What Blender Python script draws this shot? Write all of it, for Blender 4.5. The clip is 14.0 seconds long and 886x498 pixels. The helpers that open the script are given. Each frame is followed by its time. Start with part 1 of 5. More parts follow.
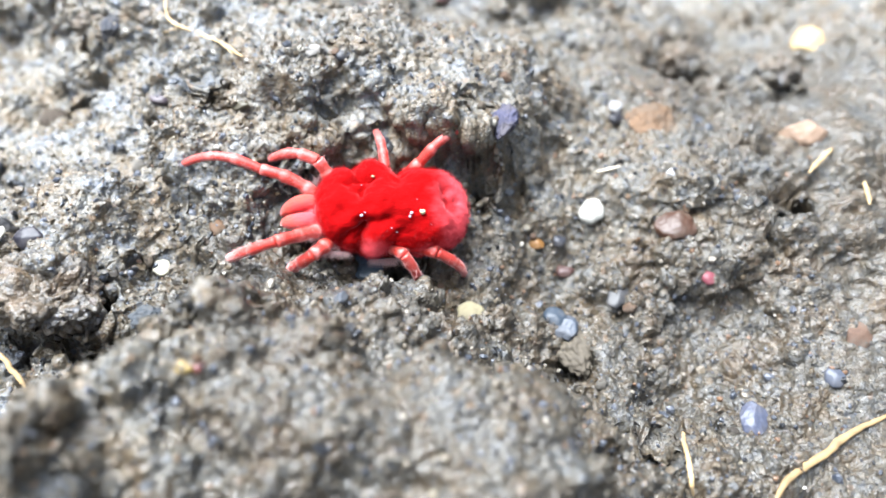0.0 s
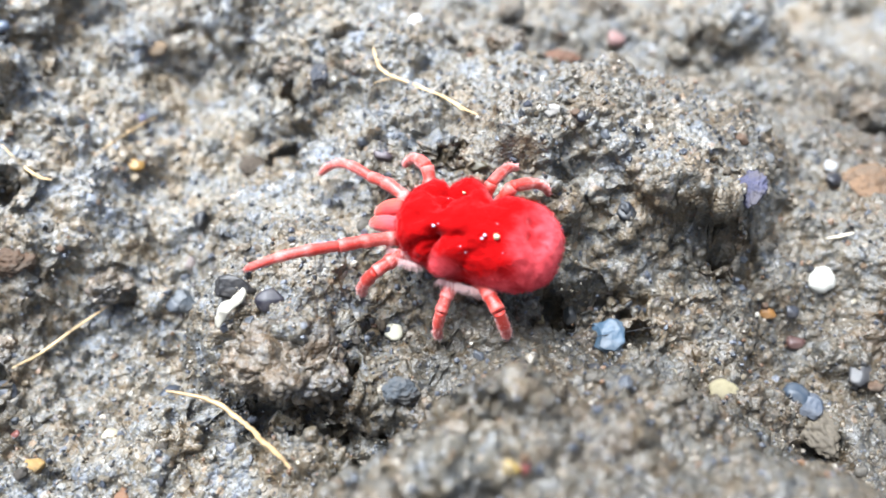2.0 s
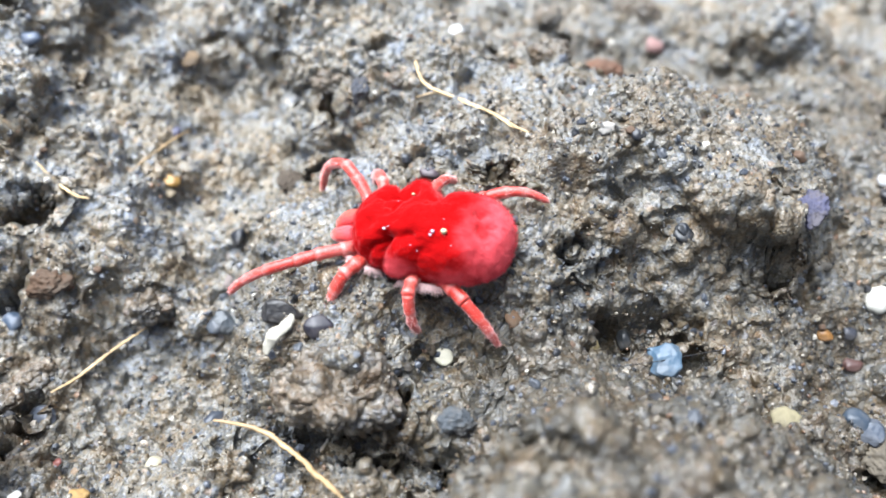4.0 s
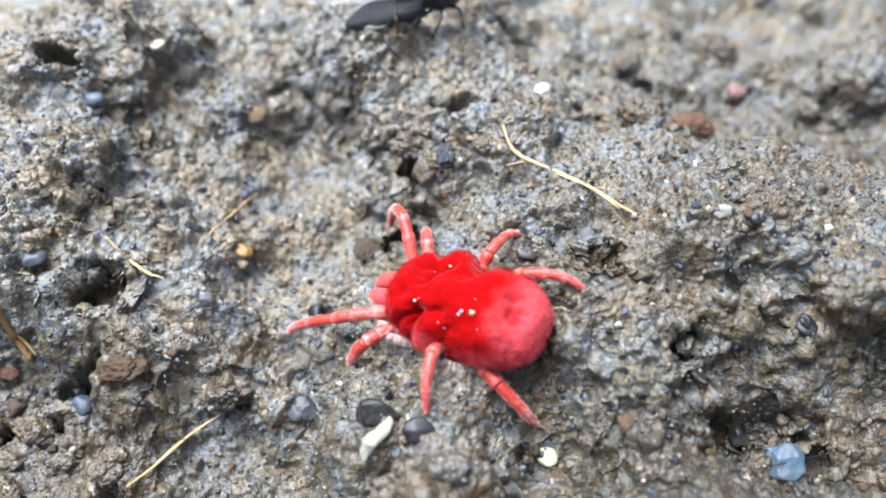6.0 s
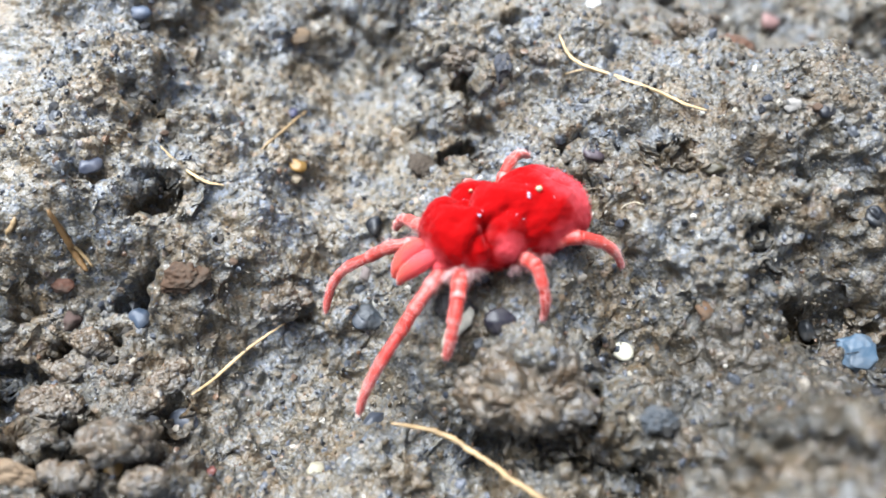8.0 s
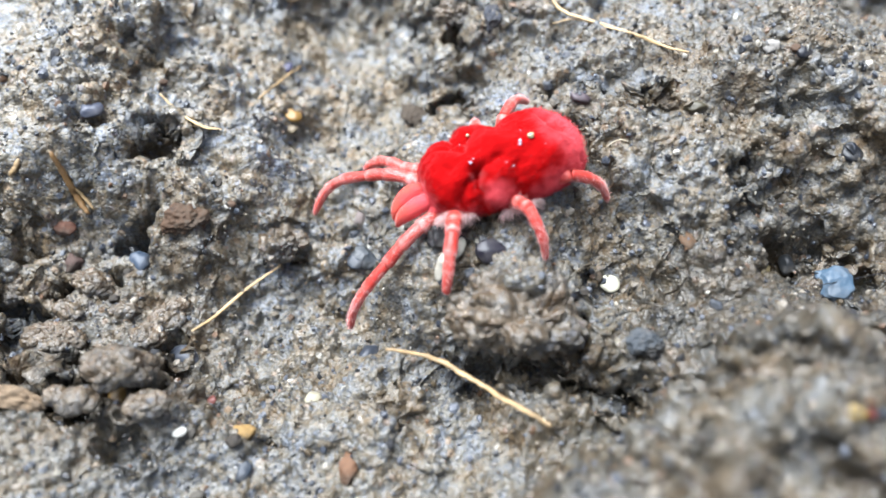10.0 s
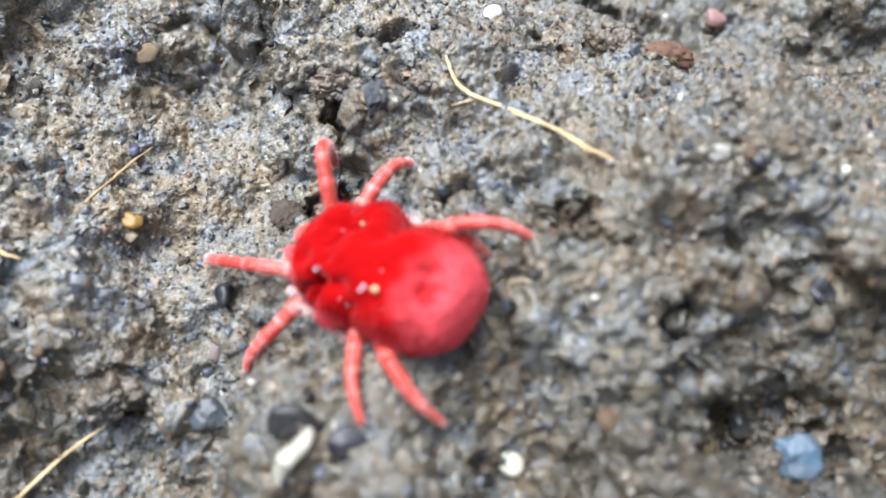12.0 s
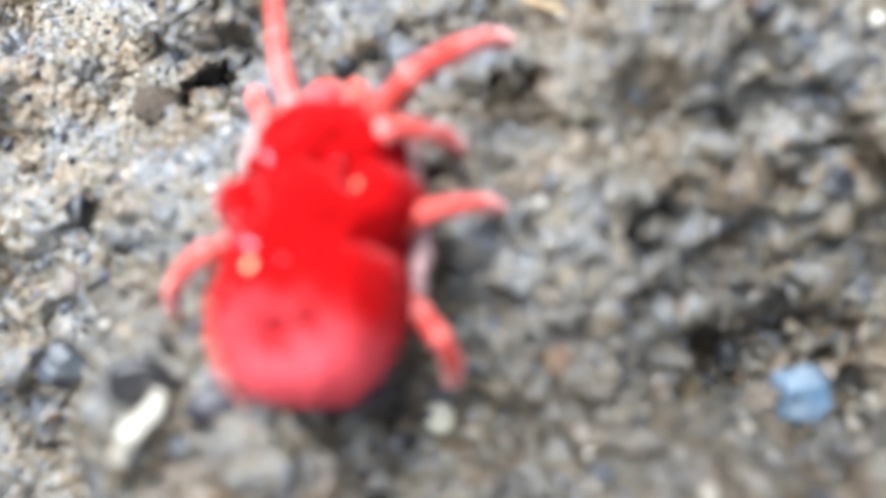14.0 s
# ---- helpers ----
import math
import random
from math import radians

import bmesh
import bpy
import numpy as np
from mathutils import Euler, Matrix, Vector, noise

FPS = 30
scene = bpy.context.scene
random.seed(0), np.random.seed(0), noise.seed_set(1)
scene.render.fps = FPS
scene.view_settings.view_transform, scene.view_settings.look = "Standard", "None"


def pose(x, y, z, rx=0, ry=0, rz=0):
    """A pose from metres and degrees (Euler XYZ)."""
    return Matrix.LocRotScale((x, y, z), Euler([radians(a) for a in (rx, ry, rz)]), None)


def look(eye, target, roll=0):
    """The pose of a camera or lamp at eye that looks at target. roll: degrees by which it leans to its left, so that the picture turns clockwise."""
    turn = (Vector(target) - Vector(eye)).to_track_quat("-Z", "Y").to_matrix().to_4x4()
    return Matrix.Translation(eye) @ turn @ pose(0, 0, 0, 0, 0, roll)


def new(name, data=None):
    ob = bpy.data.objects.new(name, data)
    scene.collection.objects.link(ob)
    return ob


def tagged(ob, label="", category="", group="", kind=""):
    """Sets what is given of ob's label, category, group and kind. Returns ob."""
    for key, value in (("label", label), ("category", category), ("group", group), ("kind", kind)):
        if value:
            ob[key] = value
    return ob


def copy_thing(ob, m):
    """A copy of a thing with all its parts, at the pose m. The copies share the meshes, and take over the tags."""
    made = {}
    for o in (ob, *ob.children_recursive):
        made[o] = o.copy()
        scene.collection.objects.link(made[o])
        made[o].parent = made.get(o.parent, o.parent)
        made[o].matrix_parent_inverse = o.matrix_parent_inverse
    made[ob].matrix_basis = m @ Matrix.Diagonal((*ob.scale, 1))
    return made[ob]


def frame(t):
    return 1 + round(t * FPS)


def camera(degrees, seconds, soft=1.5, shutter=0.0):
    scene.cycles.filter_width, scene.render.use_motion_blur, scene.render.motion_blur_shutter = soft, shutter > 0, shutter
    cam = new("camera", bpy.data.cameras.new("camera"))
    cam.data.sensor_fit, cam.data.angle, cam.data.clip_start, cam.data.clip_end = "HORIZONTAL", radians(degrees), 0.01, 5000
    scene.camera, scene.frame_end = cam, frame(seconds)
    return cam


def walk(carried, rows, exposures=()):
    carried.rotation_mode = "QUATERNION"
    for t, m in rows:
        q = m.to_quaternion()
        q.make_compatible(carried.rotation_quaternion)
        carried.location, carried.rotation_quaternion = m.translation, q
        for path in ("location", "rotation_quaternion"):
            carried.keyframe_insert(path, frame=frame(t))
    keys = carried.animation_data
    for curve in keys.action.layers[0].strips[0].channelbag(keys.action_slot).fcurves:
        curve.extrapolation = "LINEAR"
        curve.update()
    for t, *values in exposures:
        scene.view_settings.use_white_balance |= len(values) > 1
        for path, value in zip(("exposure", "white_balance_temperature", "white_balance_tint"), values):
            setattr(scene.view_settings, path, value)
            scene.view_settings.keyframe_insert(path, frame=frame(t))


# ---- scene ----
# Lens and path: seconds, millimetres, degrees.
MM = 0.001
cam = camera(60.74, 14.0, soft=1.7)
cam.data.dof.use_dof = True
cam.data.dof.focus_distance = 0.0485
cam.data.dof.aperture_fstop = 24.0
PATH = [
    (0.0, 18.82, -38.72, 40.29, 36.68, -0.05, -0.00),
    (0.5, 13.53, -37.36, 40.39, 37.14, -0.22, 0.49),
    (1.0, 9.25, -38.07, 39.75, 37.52, -0.10, 1.47),
    (1.5, 7.06, -38.25, 41.64, 37.41, 0.09, 1.93),
    (2.0, 4.00, -34.65, 41.16, 37.30, 0.27, 2.14),
    (2.5, 4.02, -33.91, 40.76, 37.55, 0.27, 2.10),
    (3.0, 2.71, -32.77, 41.35, 37.46, 0.35, 1.78),
    (3.2, 2.23, -32.60, 41.30, 37.31, 0.40, 1.81),
    (5.3, -3.95, -29.27, 41.28, 35.99, 0.32, 2.74),
    (5.5, -4.93, -27.85, 41.96, 36.16, 0.22, 2.64),
    (6.0, -5.29, -25.53, 42.45, 35.79, 0.93, 2.65),
    (6.5, -9.52, -23.21, 42.62, 36.15, 0.98, 2.41),
    (7.0, -8.45, -23.23, 41.40, 35.97, 0.85, 1.82),
    (7.5, -9.23, -24.14, 40.25, 35.40, 0.25, 0.90),
    (8.0, -11.23, -30.54, 38.60, 35.64, -0.33, 0.94),
    (8.2, -11.22, -32.19, 38.24, 35.55, -0.50, 0.89),
    (10.3, -11.12, -34.75, 37.42, 35.92, -0.55, 0.33),
    (10.5, -11.31, -34.44, 37.32, 36.39, -0.52, 0.54),
    (11.0, -9.54, -29.20, 36.48, 34.36, -0.29, 0.14),
    (11.5, -5.21, -21.92, 36.83, 34.37, -0.36, -0.50),
    (12.0, -4.29, -19.90, 34.59, 32.85, -0.59, -0.65),
    (12.5, -2.79, -17.49, 31.04, 29.64, -0.74, -1.50),
    (13.0, -0.92, -16.20, 28.49, 27.31, -0.90, -3.01),
    (13.5, -0.99, -15.42, 27.13, 25.99, -0.93, -2.86),
    (14.0, -1.02, -14.98, 26.85, 24.80, -0.86, -2.94),
]
walk(cam, [(t, pose(x * MM, y * MM, z * MM, rx, ry, rz)) for t, x, y, z, rx, ry, rz in PATH],
     exposures=[(0, 2.8), (1.5, 2.68), (3.0, 2.52), (5.5, 2.32), (6.5, 2.1), (8.0, 2.26), (10.5, 2.34), (11.5, 2.28), (12.5, 2.08), (13.3, 2.32), (14.0, 2.48)])

# ---------------------------------------------------------------- daylight
world = bpy.data.worlds.new("overcast_sky")
scene.world = world
world.use_nodes = True
wn = world.node_tree
sky = wn.nodes.new("ShaderNodeTexSky")
sky.sky_type = "NISHITA"
sky.sun_disc = False
sky.sun_elevation = radians(67)
sky.sun_rotation = radians(-49)
sky.air_density, sky.dust_density, sky.ozone_density = 1.0, 3.0, 2.0
wn.nodes["Background"].inputs["Strength"].default_value = 0.055
veil = wn.nodes.new("ShaderNodeHueSaturation")
veil.inputs["Saturation"].default_value = 0.65
wn.links.new(sky.outputs["Color"], veil.inputs["Color"])
wn.links.new(veil.outputs["Color"], wn.nodes["Background"].inputs["Color"])
sun = new("sun", bpy.data.lights.new("sun", "SUN"))
sun.data.energy = 2.95
sun.data.angle = radians(48)
sun.data.color = (0.93, 1.0, 1.08)
sun.matrix_world = look((-0.29, 0.25, 0.92), (0, 0, 0))

# Soil relief in millimetres: centre x, y, radius, steepness, height.
NEAR_MOUNDS = [
    (6.9, -23.5, 8.1, 3, 6.4),
    (19.7, -25.4, 6.7, 3, 4.6),
    (22.5, -24.4, 7.2, 3, 3.7),
    (9.2, -19.3, 7.8, 2, 2.7),
    (2, -20.8, 3.8, 2, 1.1),
    (-3, -26.4, 5.2, 3, 8.2),
    (6.3, -14.9, 3, 2, 2.6),
    (15.7, -15.7, 5.2, 2, 3.7),
    (-8.2, -8, 6.5, 3, 2.7),
    (37, -4.8, 4.5, 3, 1.9),
    (-27.5, -4, 3, 3, 1.8),
    (12.2, -2.5, 4.5, 3, 0.9),
    (4.8, -1.5, 6.5, 3, 1.7),
    (-23, -1, 3, 3, 1.6),
    (20.5, -0.8, 3.6, 1, 2),
    (-37.2, -0.2, 4.5, 3, 2.4),
    (-3.7, -14.1, 4.5, 2, 1.3),
    (5.1, -10.2, 4.5, 2, 0.6),
    (18.7, -0.6, 2.8, 1, 1),
]
FAR_MOUNDS = [
    (8.5, 3.5, 3, 3, 2.1),
    (-30.5, 6.5, 9, 3, 1.7),
    (19, 6.5, 9, 3, 4.2),
    (5, 8, 14, 1, 6),
    (-39.5, 11, 9, 3, 2.8),
    (-8, 20, 9, 3, 2.5),
    (-37.5, 21.2, 6.5, 3, 2.9),
    (-14.8, 22.2, 4.5, 3, 2.9),
    (-30.5, 23, 3, 3, 4.1),
    (-44, 26, 20, 1, 3.9),
    (-12.5, 29, 9, 3, 3.1),
    (37, 29, 9, 3, 2.4),
    (27.5, 31, 6.5, 3, 2.2),
    (30.8, 31, 6.5, 3, 2.5),
    (-8.2, 34.2, 6.5, 3, 2.4),
    (-21.1, 3, 4.5, 2, 0.6),
    (-26.8, 6.5, 4.5, 2, 0.9),
    (-25, 16.3, 3.5, 2, 1.2),
]
NEAR_HOLLOWS = [
    (-20.3, -27.7, 13.7, 1, -3.7),
    (5.6, -13.6, 2.7, 2, -1.8),
    (-11.1, -12.8, 2.6, 2, -1.8),
    (46, -34, 20, 1, -2),
    (-9.5, -17.5, 3, 3, -1.7),
    (-2, -16, 3, 3, -1.2),
    (41.5, -16, 9, 3, -2.2),
    (32.5, -11.5, 9, 3, -3.1),
    (-21.2, -11.2, 6.5, 3, -1.7),
    (24.2, -11.2, 6.5, 3, -1.2),
    (-1.2, -9.2, 4.5, 3, -1.2),
    (-34.2, -8, 6.5, 3, -3.6),
    (14.5, -8, 6.5, 3, -1.2),
    (-21.5, -7, 9, 3, -2.7),
    (28, -2.5, 4.5, 3, -1.6),
    (-22.2, -7.5, 4.5, 2, -1),
]
FAR_HOLLOWS = [
    (-19.2, 2, 4.5, 3, -1.3),
    (-12.5, 2, 9, 3, -1.2),
    (-21.5, 11, 9, 3, -2.3),
    (-19.2, 15.5, 4.5, 3, -1.4),
    (19, 20, 9, 3, -2.3),
    (47, 22, 14, 1, -2.8),
    (10, 29, 9, 3, -1),
    (46, 36, 20, 1, -3.7),
    (23.5, 42.5, 9, 3, -1.9),
    (6, 46, 20, 1, -2.8),
    (26, 46, 20, 1, -3.3),
    (36, 46, 20, 1, -3.4),
    (46, 46, 20, 1, -4.4),
    (-17.5, 20.6, 4.5, 2, -1.9),
    (-13.8, 9.2, 4.5, 2, -1.3),
    (6.8, 0.6, 4.5, 2, -0.5),
    (33.8, 7.1, 4.5, 2, -0.8),
]
# Hollows under crumbs: x, y, radius, depth.
LEFT_PITS = [
    (-33.1, -16.4, 1.3, 2.6),
    (-28.7, -15.6, 1.1, 2.4),
    (-36, -16, 1.2, 2.4),
    (-29.2, -18.9, 0.9, 1.8),
    (-3, 4.6, 1.2, 1.5),
    (-39.1, -5.4, 1.4, 2.2),
    (-31.6, -16.5, 1.3, 2.2),
    (-36.4, -11.1, 1.1, 2),
    (-33.2, -13.2, 1, 2),
    (-7.3, 17.2, 1, 2.6),
    (-36.3, 17.8, 1.2, 2.4),
    (-31.1, 1.4, 1.5, 2.6),
    (-26.9, 7.1, 0.8, 1.5),
    (-31.6, -3.7, 1.1, 2.2),
    (-2.7, -12.7, 1, 1.8),
    (-2.9, -12.7, 0.8, 1.6),
    (-11.2, 7.8, 0.9, 1.8),
    (-1.7, 2.3, 0.6, 1.2),
    (-33.7, -7.2, 0.9, 1.8),
    (-38.2, -9.6, 1.2, 2.2),
    (-28.3, -11.7, 0.9, 1.8),
    (-34.9, -15.6, 1.2, 2.3),
    (-28.2, -16.2, 0.9, 1.8),
    (-31.5, -3.7, 1, 1.8),
    (-36.3, -7.3, 0.8, 1.6),
    (-8.1, -14.4, 1.6, 2.2),
    (-5.1, -15.2, 1.5, 2.2),
    (-2.4, -15.3, 1.3, 2),
    (-9.4, 11.9, 1.4, 1.8),
]
RIGHT_PITS = [
    (13.6, -5.5, 1.3, 1.2),
    (15.4, -5.7, 1.0, 1.1),
    (15.2, -8.2, 0.9, 1.6),
    (17.8, -2.1, 0.9, 1.5),
    (21.2, -2.8, 1.4, 2.2),
    (41.3, 17.4, 2.5, 2.6),
    (48.6, 12.9, 2.1, 2.6),
    (44, -1.8, 1.6, 2.2),
    (27.8, -14.3, 1.5, 2),
    (31.7, -21.5, 1.4, 2.2),
    (4.4, -17.8, 1.1, 2.2),
    (2.4, 1.6, 0.7, 1.6),
    (7.8, -3, 1, 1.5),
    (10.6, -7.2, 1.5, 2),
    (12.8, -6.3, 1, 1.5),
    (8.4, 26.5, 1.5, 2),
    (18.6, -2.7, 1.3, 1.3),
    (21.4, -2.6, 1.1, 1.4),
    (24.2, -2.2, 1.3, 1.6),
]

# ---------------------------------------------------------------- helpers
def hash01(ix, iy, seed):
    """A repeatable random number in 0..1 for each whole-number cell."""
    v = np.sin(ix * 127.1 + iy * 311.7 + seed * 74.7) * 43758.5453
    return v - np.floor(v)


def gradient_noise(x, y, seed):
    """Smooth noise, about -1..1, with a wavelength of 1."""
    ix, iy = np.floor(x), np.floor(y)
    fx, fy = x - ix, y - iy
    u, v = fx * fx * fx * (fx * (fx * 6 - 15) + 10), fy * fy * fy * (fy * (fy * 6 - 15) + 10)
    total = 0.0
    for dx in (0, 1):
        for dy in (0, 1):
            a = 6.28318 * hash01(ix + dx, iy + dy, seed)
            d = np.cos(a) * (fx - dx) + np.sin(a) * (fy - dy)
            total = total + d * (u if dx else 1 - u) * (v if dy else 1 - v)
    return total * 1.5


def cell_lumps(x, y, z, seed, low=0.5, high=0.8):
    """Rounded lumps with sharp joints between them, 0..1, one to a cell of size 1."""
    ix, iy, iz = np.floor(x), np.floor(y), np.floor(z)
    best = np.zeros_like(x)
    for dx in (-1, 0, 1):
        for dy in (-1, 0, 1):
            for dz in (-1, 0, 1):
                cx, cy, cz = ix + dx, iy + dy, iz + dz
                u, v = cx + 57.3 * cz, cy - 31.7 * cz
                h = hash01(u, v, seed)
                px, py, pz = cx + h, cy + hash01(u, v, seed + 9), cz + hash01(u, v, seed + 17)
                r = low + (high - low) * ((h * 7.13) % 1.0)
                d2 = (x - px) ** 2 + (y - py) ** 2 + (z - pz) ** 2
                best = np.maximum(best, np.maximum(0.0, 1 - d2 / (r * r)) ** 0.8 * (0.55 + 0.45 * ((h * 3.71) % 1.0)))
    return best


def smooth(a, b, v):
    s = np.clip((v - a) / (b - a), 0, 1)
    return s * s * (3 - 2 * s)


def relief(x, y):
    """The broad height of the soil at x, y, all in millimetres."""
    z = np.full_like(x, -1.64)
    for cx, cy, r, steep, h in NEAR_MOUNDS + FAR_MOUNDS + NEAR_HOLLOWS + FAR_HOLLOWS:
        z += h * np.exp(-(((x - cx) ** 2 + (y - cy) ** 2) / r ** 2) ** (steep if steep < 2 else 1.05 * steep))
    return z


def bed(x, y):
    """The soil's broad form with its pits."""
    wx = x + 0.9 * gradient_noise(x / 3.1, y / 3.1, 1) + 0.35 * gradient_noise(x / 0.9, y / 0.9, 2)
    wy = y + 0.9 * gradient_noise(x / 3.1, y / 3.1, 3) + 0.35 * gradient_noise(x / 0.9, y / 0.9, 4)
    far = 1 - smooth(70, 130, np.hypot(x, y))
    z = relief(wx, wy) + far * 0.5 * gradient_noise(x / 7, y / 7, 7)
    jx = wx + 0.7 * gradient_noise(x / 1.3, y / 1.3, 21) + 0.25 * gradient_noise(x / 0.5, y / 0.5, 22)
    jy = wy + 0.7 * gradient_noise(x / 1.3, y / 1.3, 23) + 0.25 * gradient_noise(x / 0.5, y / 0.5, 24)
    for cx, cy, r, d in LEFT_PITS + RIGHT_PITS:
        z = z - 1.4 * d * np.exp(-(((jx - cx) ** 2 + 1.5 * (jy - cy) ** 2) / r ** 2) ** 2)
    return z


def crumbs(x, y, z):
    """How far clods, crumbs and grains stand out from the bed."""
    far = 1 - smooth(70, 130, np.hypot(x, y))
    rough = smooth(-0.35, 0.6, gradient_noise(x / 11 + 3.3, y / 11 + 1.7, 5) + 0.4 * gradient_noise(x / 4, y / 4, 6))
    gully = np.exp(-(((x + 19) + 0.25 * (y - 10)) / 7.0) ** 2) * smooth(-2, 6, y)
    rough = np.clip(rough * (1 - 0.6 * gully) + 0.16, 0, 1)
    wx = x + 0.6 * gradient_noise(x / 2.0 + 0.4 * z, y / 2.0, 8)
    wy = y + 0.6 * gradient_noise(x / 2.0, y / 2.0 + 0.4 * z, 9)
    ledge = gradient_noise(wx / 5.5, wy / 4.0, 33) + 0.5 * gradient_noise(wx / 2.4, wy / 2.0, 34)
    clod = cell_lumps(wx / 4.4, wy / 4.4, z / 4.4, 11)
    d = (0.15 + 0.85 * rough) * ((clod - 0.42) * 1.7 - 0.4 * (1 - smooth(0.05, 0.25, clod)))
    d = d + (0.2 + 0.8 * rough) * (cell_lumps(wx / 1.9, wy / 1.9, z / 1.9, 12) - 0.38) * 0.85
    d = d + (0.35 + 0.65 * rough) * (cell_lumps(wx / 0.85, wy / 0.85, z / 0.85, 13) - 0.38) * 0.50
    d = d + (0.45 + 0.55 * rough) * (cell_lumps(x / 0.45, y / 0.45, z / 0.45, 14) - 0.38) * 0.40
    # broken crust: plates that end in small steps
    d = d + (0.1 + 0.9 * rough) * (0.3 * smooth(-0.12, 0.14, ledge) + 0.3 * smooth(0.34, 0.52, ledge) - 0.45 * smooth(0.36, 0.50, -ledge) - 0.15)
    return far * d


def soil(x, y):
    z = bed(x, y)
    return z + crumbs(x, y, z)


def soil_at(x, y):
    return float(soil(np.array([float(x)]), np.array([float(y)]))[0])


def part(name, bm, material, parent=None, label="", smooth_faces=True):
    me = bpy.data.meshes.new(name)
    bm.to_mesh(me)
    bm.free()
    me.materials.append(material)
    if smooth_faces:
        me.shade_smooth()
    ob = new(name, me)
    if parent is not None:
        ob.parent = parent
    if label:
        tagged(ob, label)
    return ob


# ---------------------------------------------------------------- materials
def material(name, base=(0.5, 0.5, 0.5), rough=0.6):
    m = bpy.data.materials.new(name)
    m.use_nodes = True
    b = m.node_tree.nodes["Principled BSDF"]
    b.inputs["Base Color"].default_value = (*base, 1)
    b.inputs["Roughness"].default_value = rough
    return m, m.node_tree, b


def add_node(nt, kind, **values):
    n = nt.nodes.new(kind)
    for k, v in values.items():
        if k in n.inputs:
            n.inputs[k].default_value = v
    return n


def ramp(nt, source, stops):
    r = nt.nodes.new("ShaderNodeValToRGB")
    els = r.color_ramp.elements
    while len(els) < len(stops):
        els.new(0.5)
    for e, (at, col) in zip(els, stops):
        e.position, e.color = at, (*col, 1)
    nt.links.new(source, r.inputs["Fac"])
    return r


def soil_material(name, damp):
    m, nt, b = material(name, rough=0.45)
    L = nt.links.new
    co = nt.nodes.new("ShaderNodeTexCoord").outputs["Object"]
    big = add_node(nt, "ShaderNodeTexNoise", Scale=160.0, Detail=6.0, Roughness=0.65)
    fine = add_node(nt, "ShaderNodeTexNoise", Scale=1500.0, Detail=5.0, Roughness=0.7)
    grains = add_node(nt, "ShaderNodeTexVoronoi", Scale=4600.0)
    specks = add_node(nt, "ShaderNodeTexVoronoi", Scale=1500.0)
    for n in (big, fine):
        L(co, n.inputs["Vector"])
    # grains of uneven outline
    jitter = add_node(nt, "ShaderNodeTexNoise", Scale=6000.0, Detail=2.0)
    L(co, jitter.inputs["Vector"])
    uneven = nt.nodes.new("ShaderNodeVectorMath")
    uneven.operation = "MULTIPLY_ADD"
    uneven.inputs[1].default_value = (0.00022, 0.00022, 0.00022)
    L(jitter.outputs["Color"], uneven.inputs[0])
    L(co, uneven.inputs[2])
    for n in (grains, specks):
        L(uneven.outputs[0], n.inputs["Vector"])
    tone = ramp(nt, big.outputs["Fac"], [(0.28, (0.055, 0.044, 0.027)), (0.48, (0.105, 0.094, 0.075)), (0.7, (0.160, 0.152, 0.138))])
    gr = ramp(nt, grains.outputs["Color"], [(0.0, (0.015, 0.016, 0.020)), (0.18, (0.06, 0.066, 0.080)), (0.32, (0.12, 0.085, 0.042)), (0.46, (0.17, 0.145, 0.10)), (0.58, (0.15, 0.165, 0.20)), (0.72, (0.26, 0.24, 0.205)), (0.86, (0.23, 0.24, 0.265)), (1.0, (0.31, 0.295, 0.265))])
    mix = nt.nodes.new("ShaderNodeMix")
    mix.data_type = "RGBA"
    mix.inputs[0].default_value = 0.6
    L(tone.outputs["Color"], mix.inputs[6])
    L(gr.outputs["Color"], mix.inputs[7])
    # brown and blue-grey silt in patches
    hue = add_node(nt, "ShaderNodeTexNoise", Scale=340.0, Detail=6.0, Roughness=0.72)
    L(co, hue.inputs["Vector"])
    cast = ramp(nt, hue.outputs["Fac"], [(0.36, (0.84, 0.62, 0.38)), (0.46, (0.80, 0.70, 0.56)), (0.53, (0.78, 0.78, 0.77)), (0.64, (0.70, 0.80, 1.0))])
    silt = nt.nodes.new("ShaderNodeMix")
    silt.data_type, silt.blend_type = "RGBA", "MULTIPLY"
    silt.inputs[0].default_value = 1.0
    L(mix.outputs[2], silt.inputs[6])
    L(cast.outputs["Color"], silt.inputs[7])
    mix = silt
    # sparse coloured grains: dark blue, rust, chalk
    sp = ramp(nt, specks.outputs["Color"], [(0.0, (0.025, 0.03, 0.04)), (0.35, (0.09, 0.10, 0.125)), (0.6, (0.20, 0.13, 0.075)), (0.8, (0.25, 0.22, 0.19)), (1.0, (0.55, 0.53, 0.48))])
    few = nt.nodes.new("ShaderNodeMath")
    few.operation = "GREATER_THAN"
    few.inputs[1].default_value = 0.78
    sep = nt.nodes.new("ShaderNodeSeparateColor")
    L(specks.outputs["Color"], sep.inputs[0])
    L(sep.outputs[2], few.inputs[0])
    near = nt.nodes.new("ShaderNodeMath")
    near.operation = "LESS_THAN"
    near.inputs[1].default_value = 0.36
    L(specks.outputs["Distance"], near.inputs[0])
    both = nt.nodes.new("ShaderNodeMath")
    both.operation = "MULTIPLY"
    L(few.outputs[0], both.inputs[0])
    L(near.outputs[0], both.inputs[1])
    mix2 = nt.nodes.new("ShaderNodeMix")
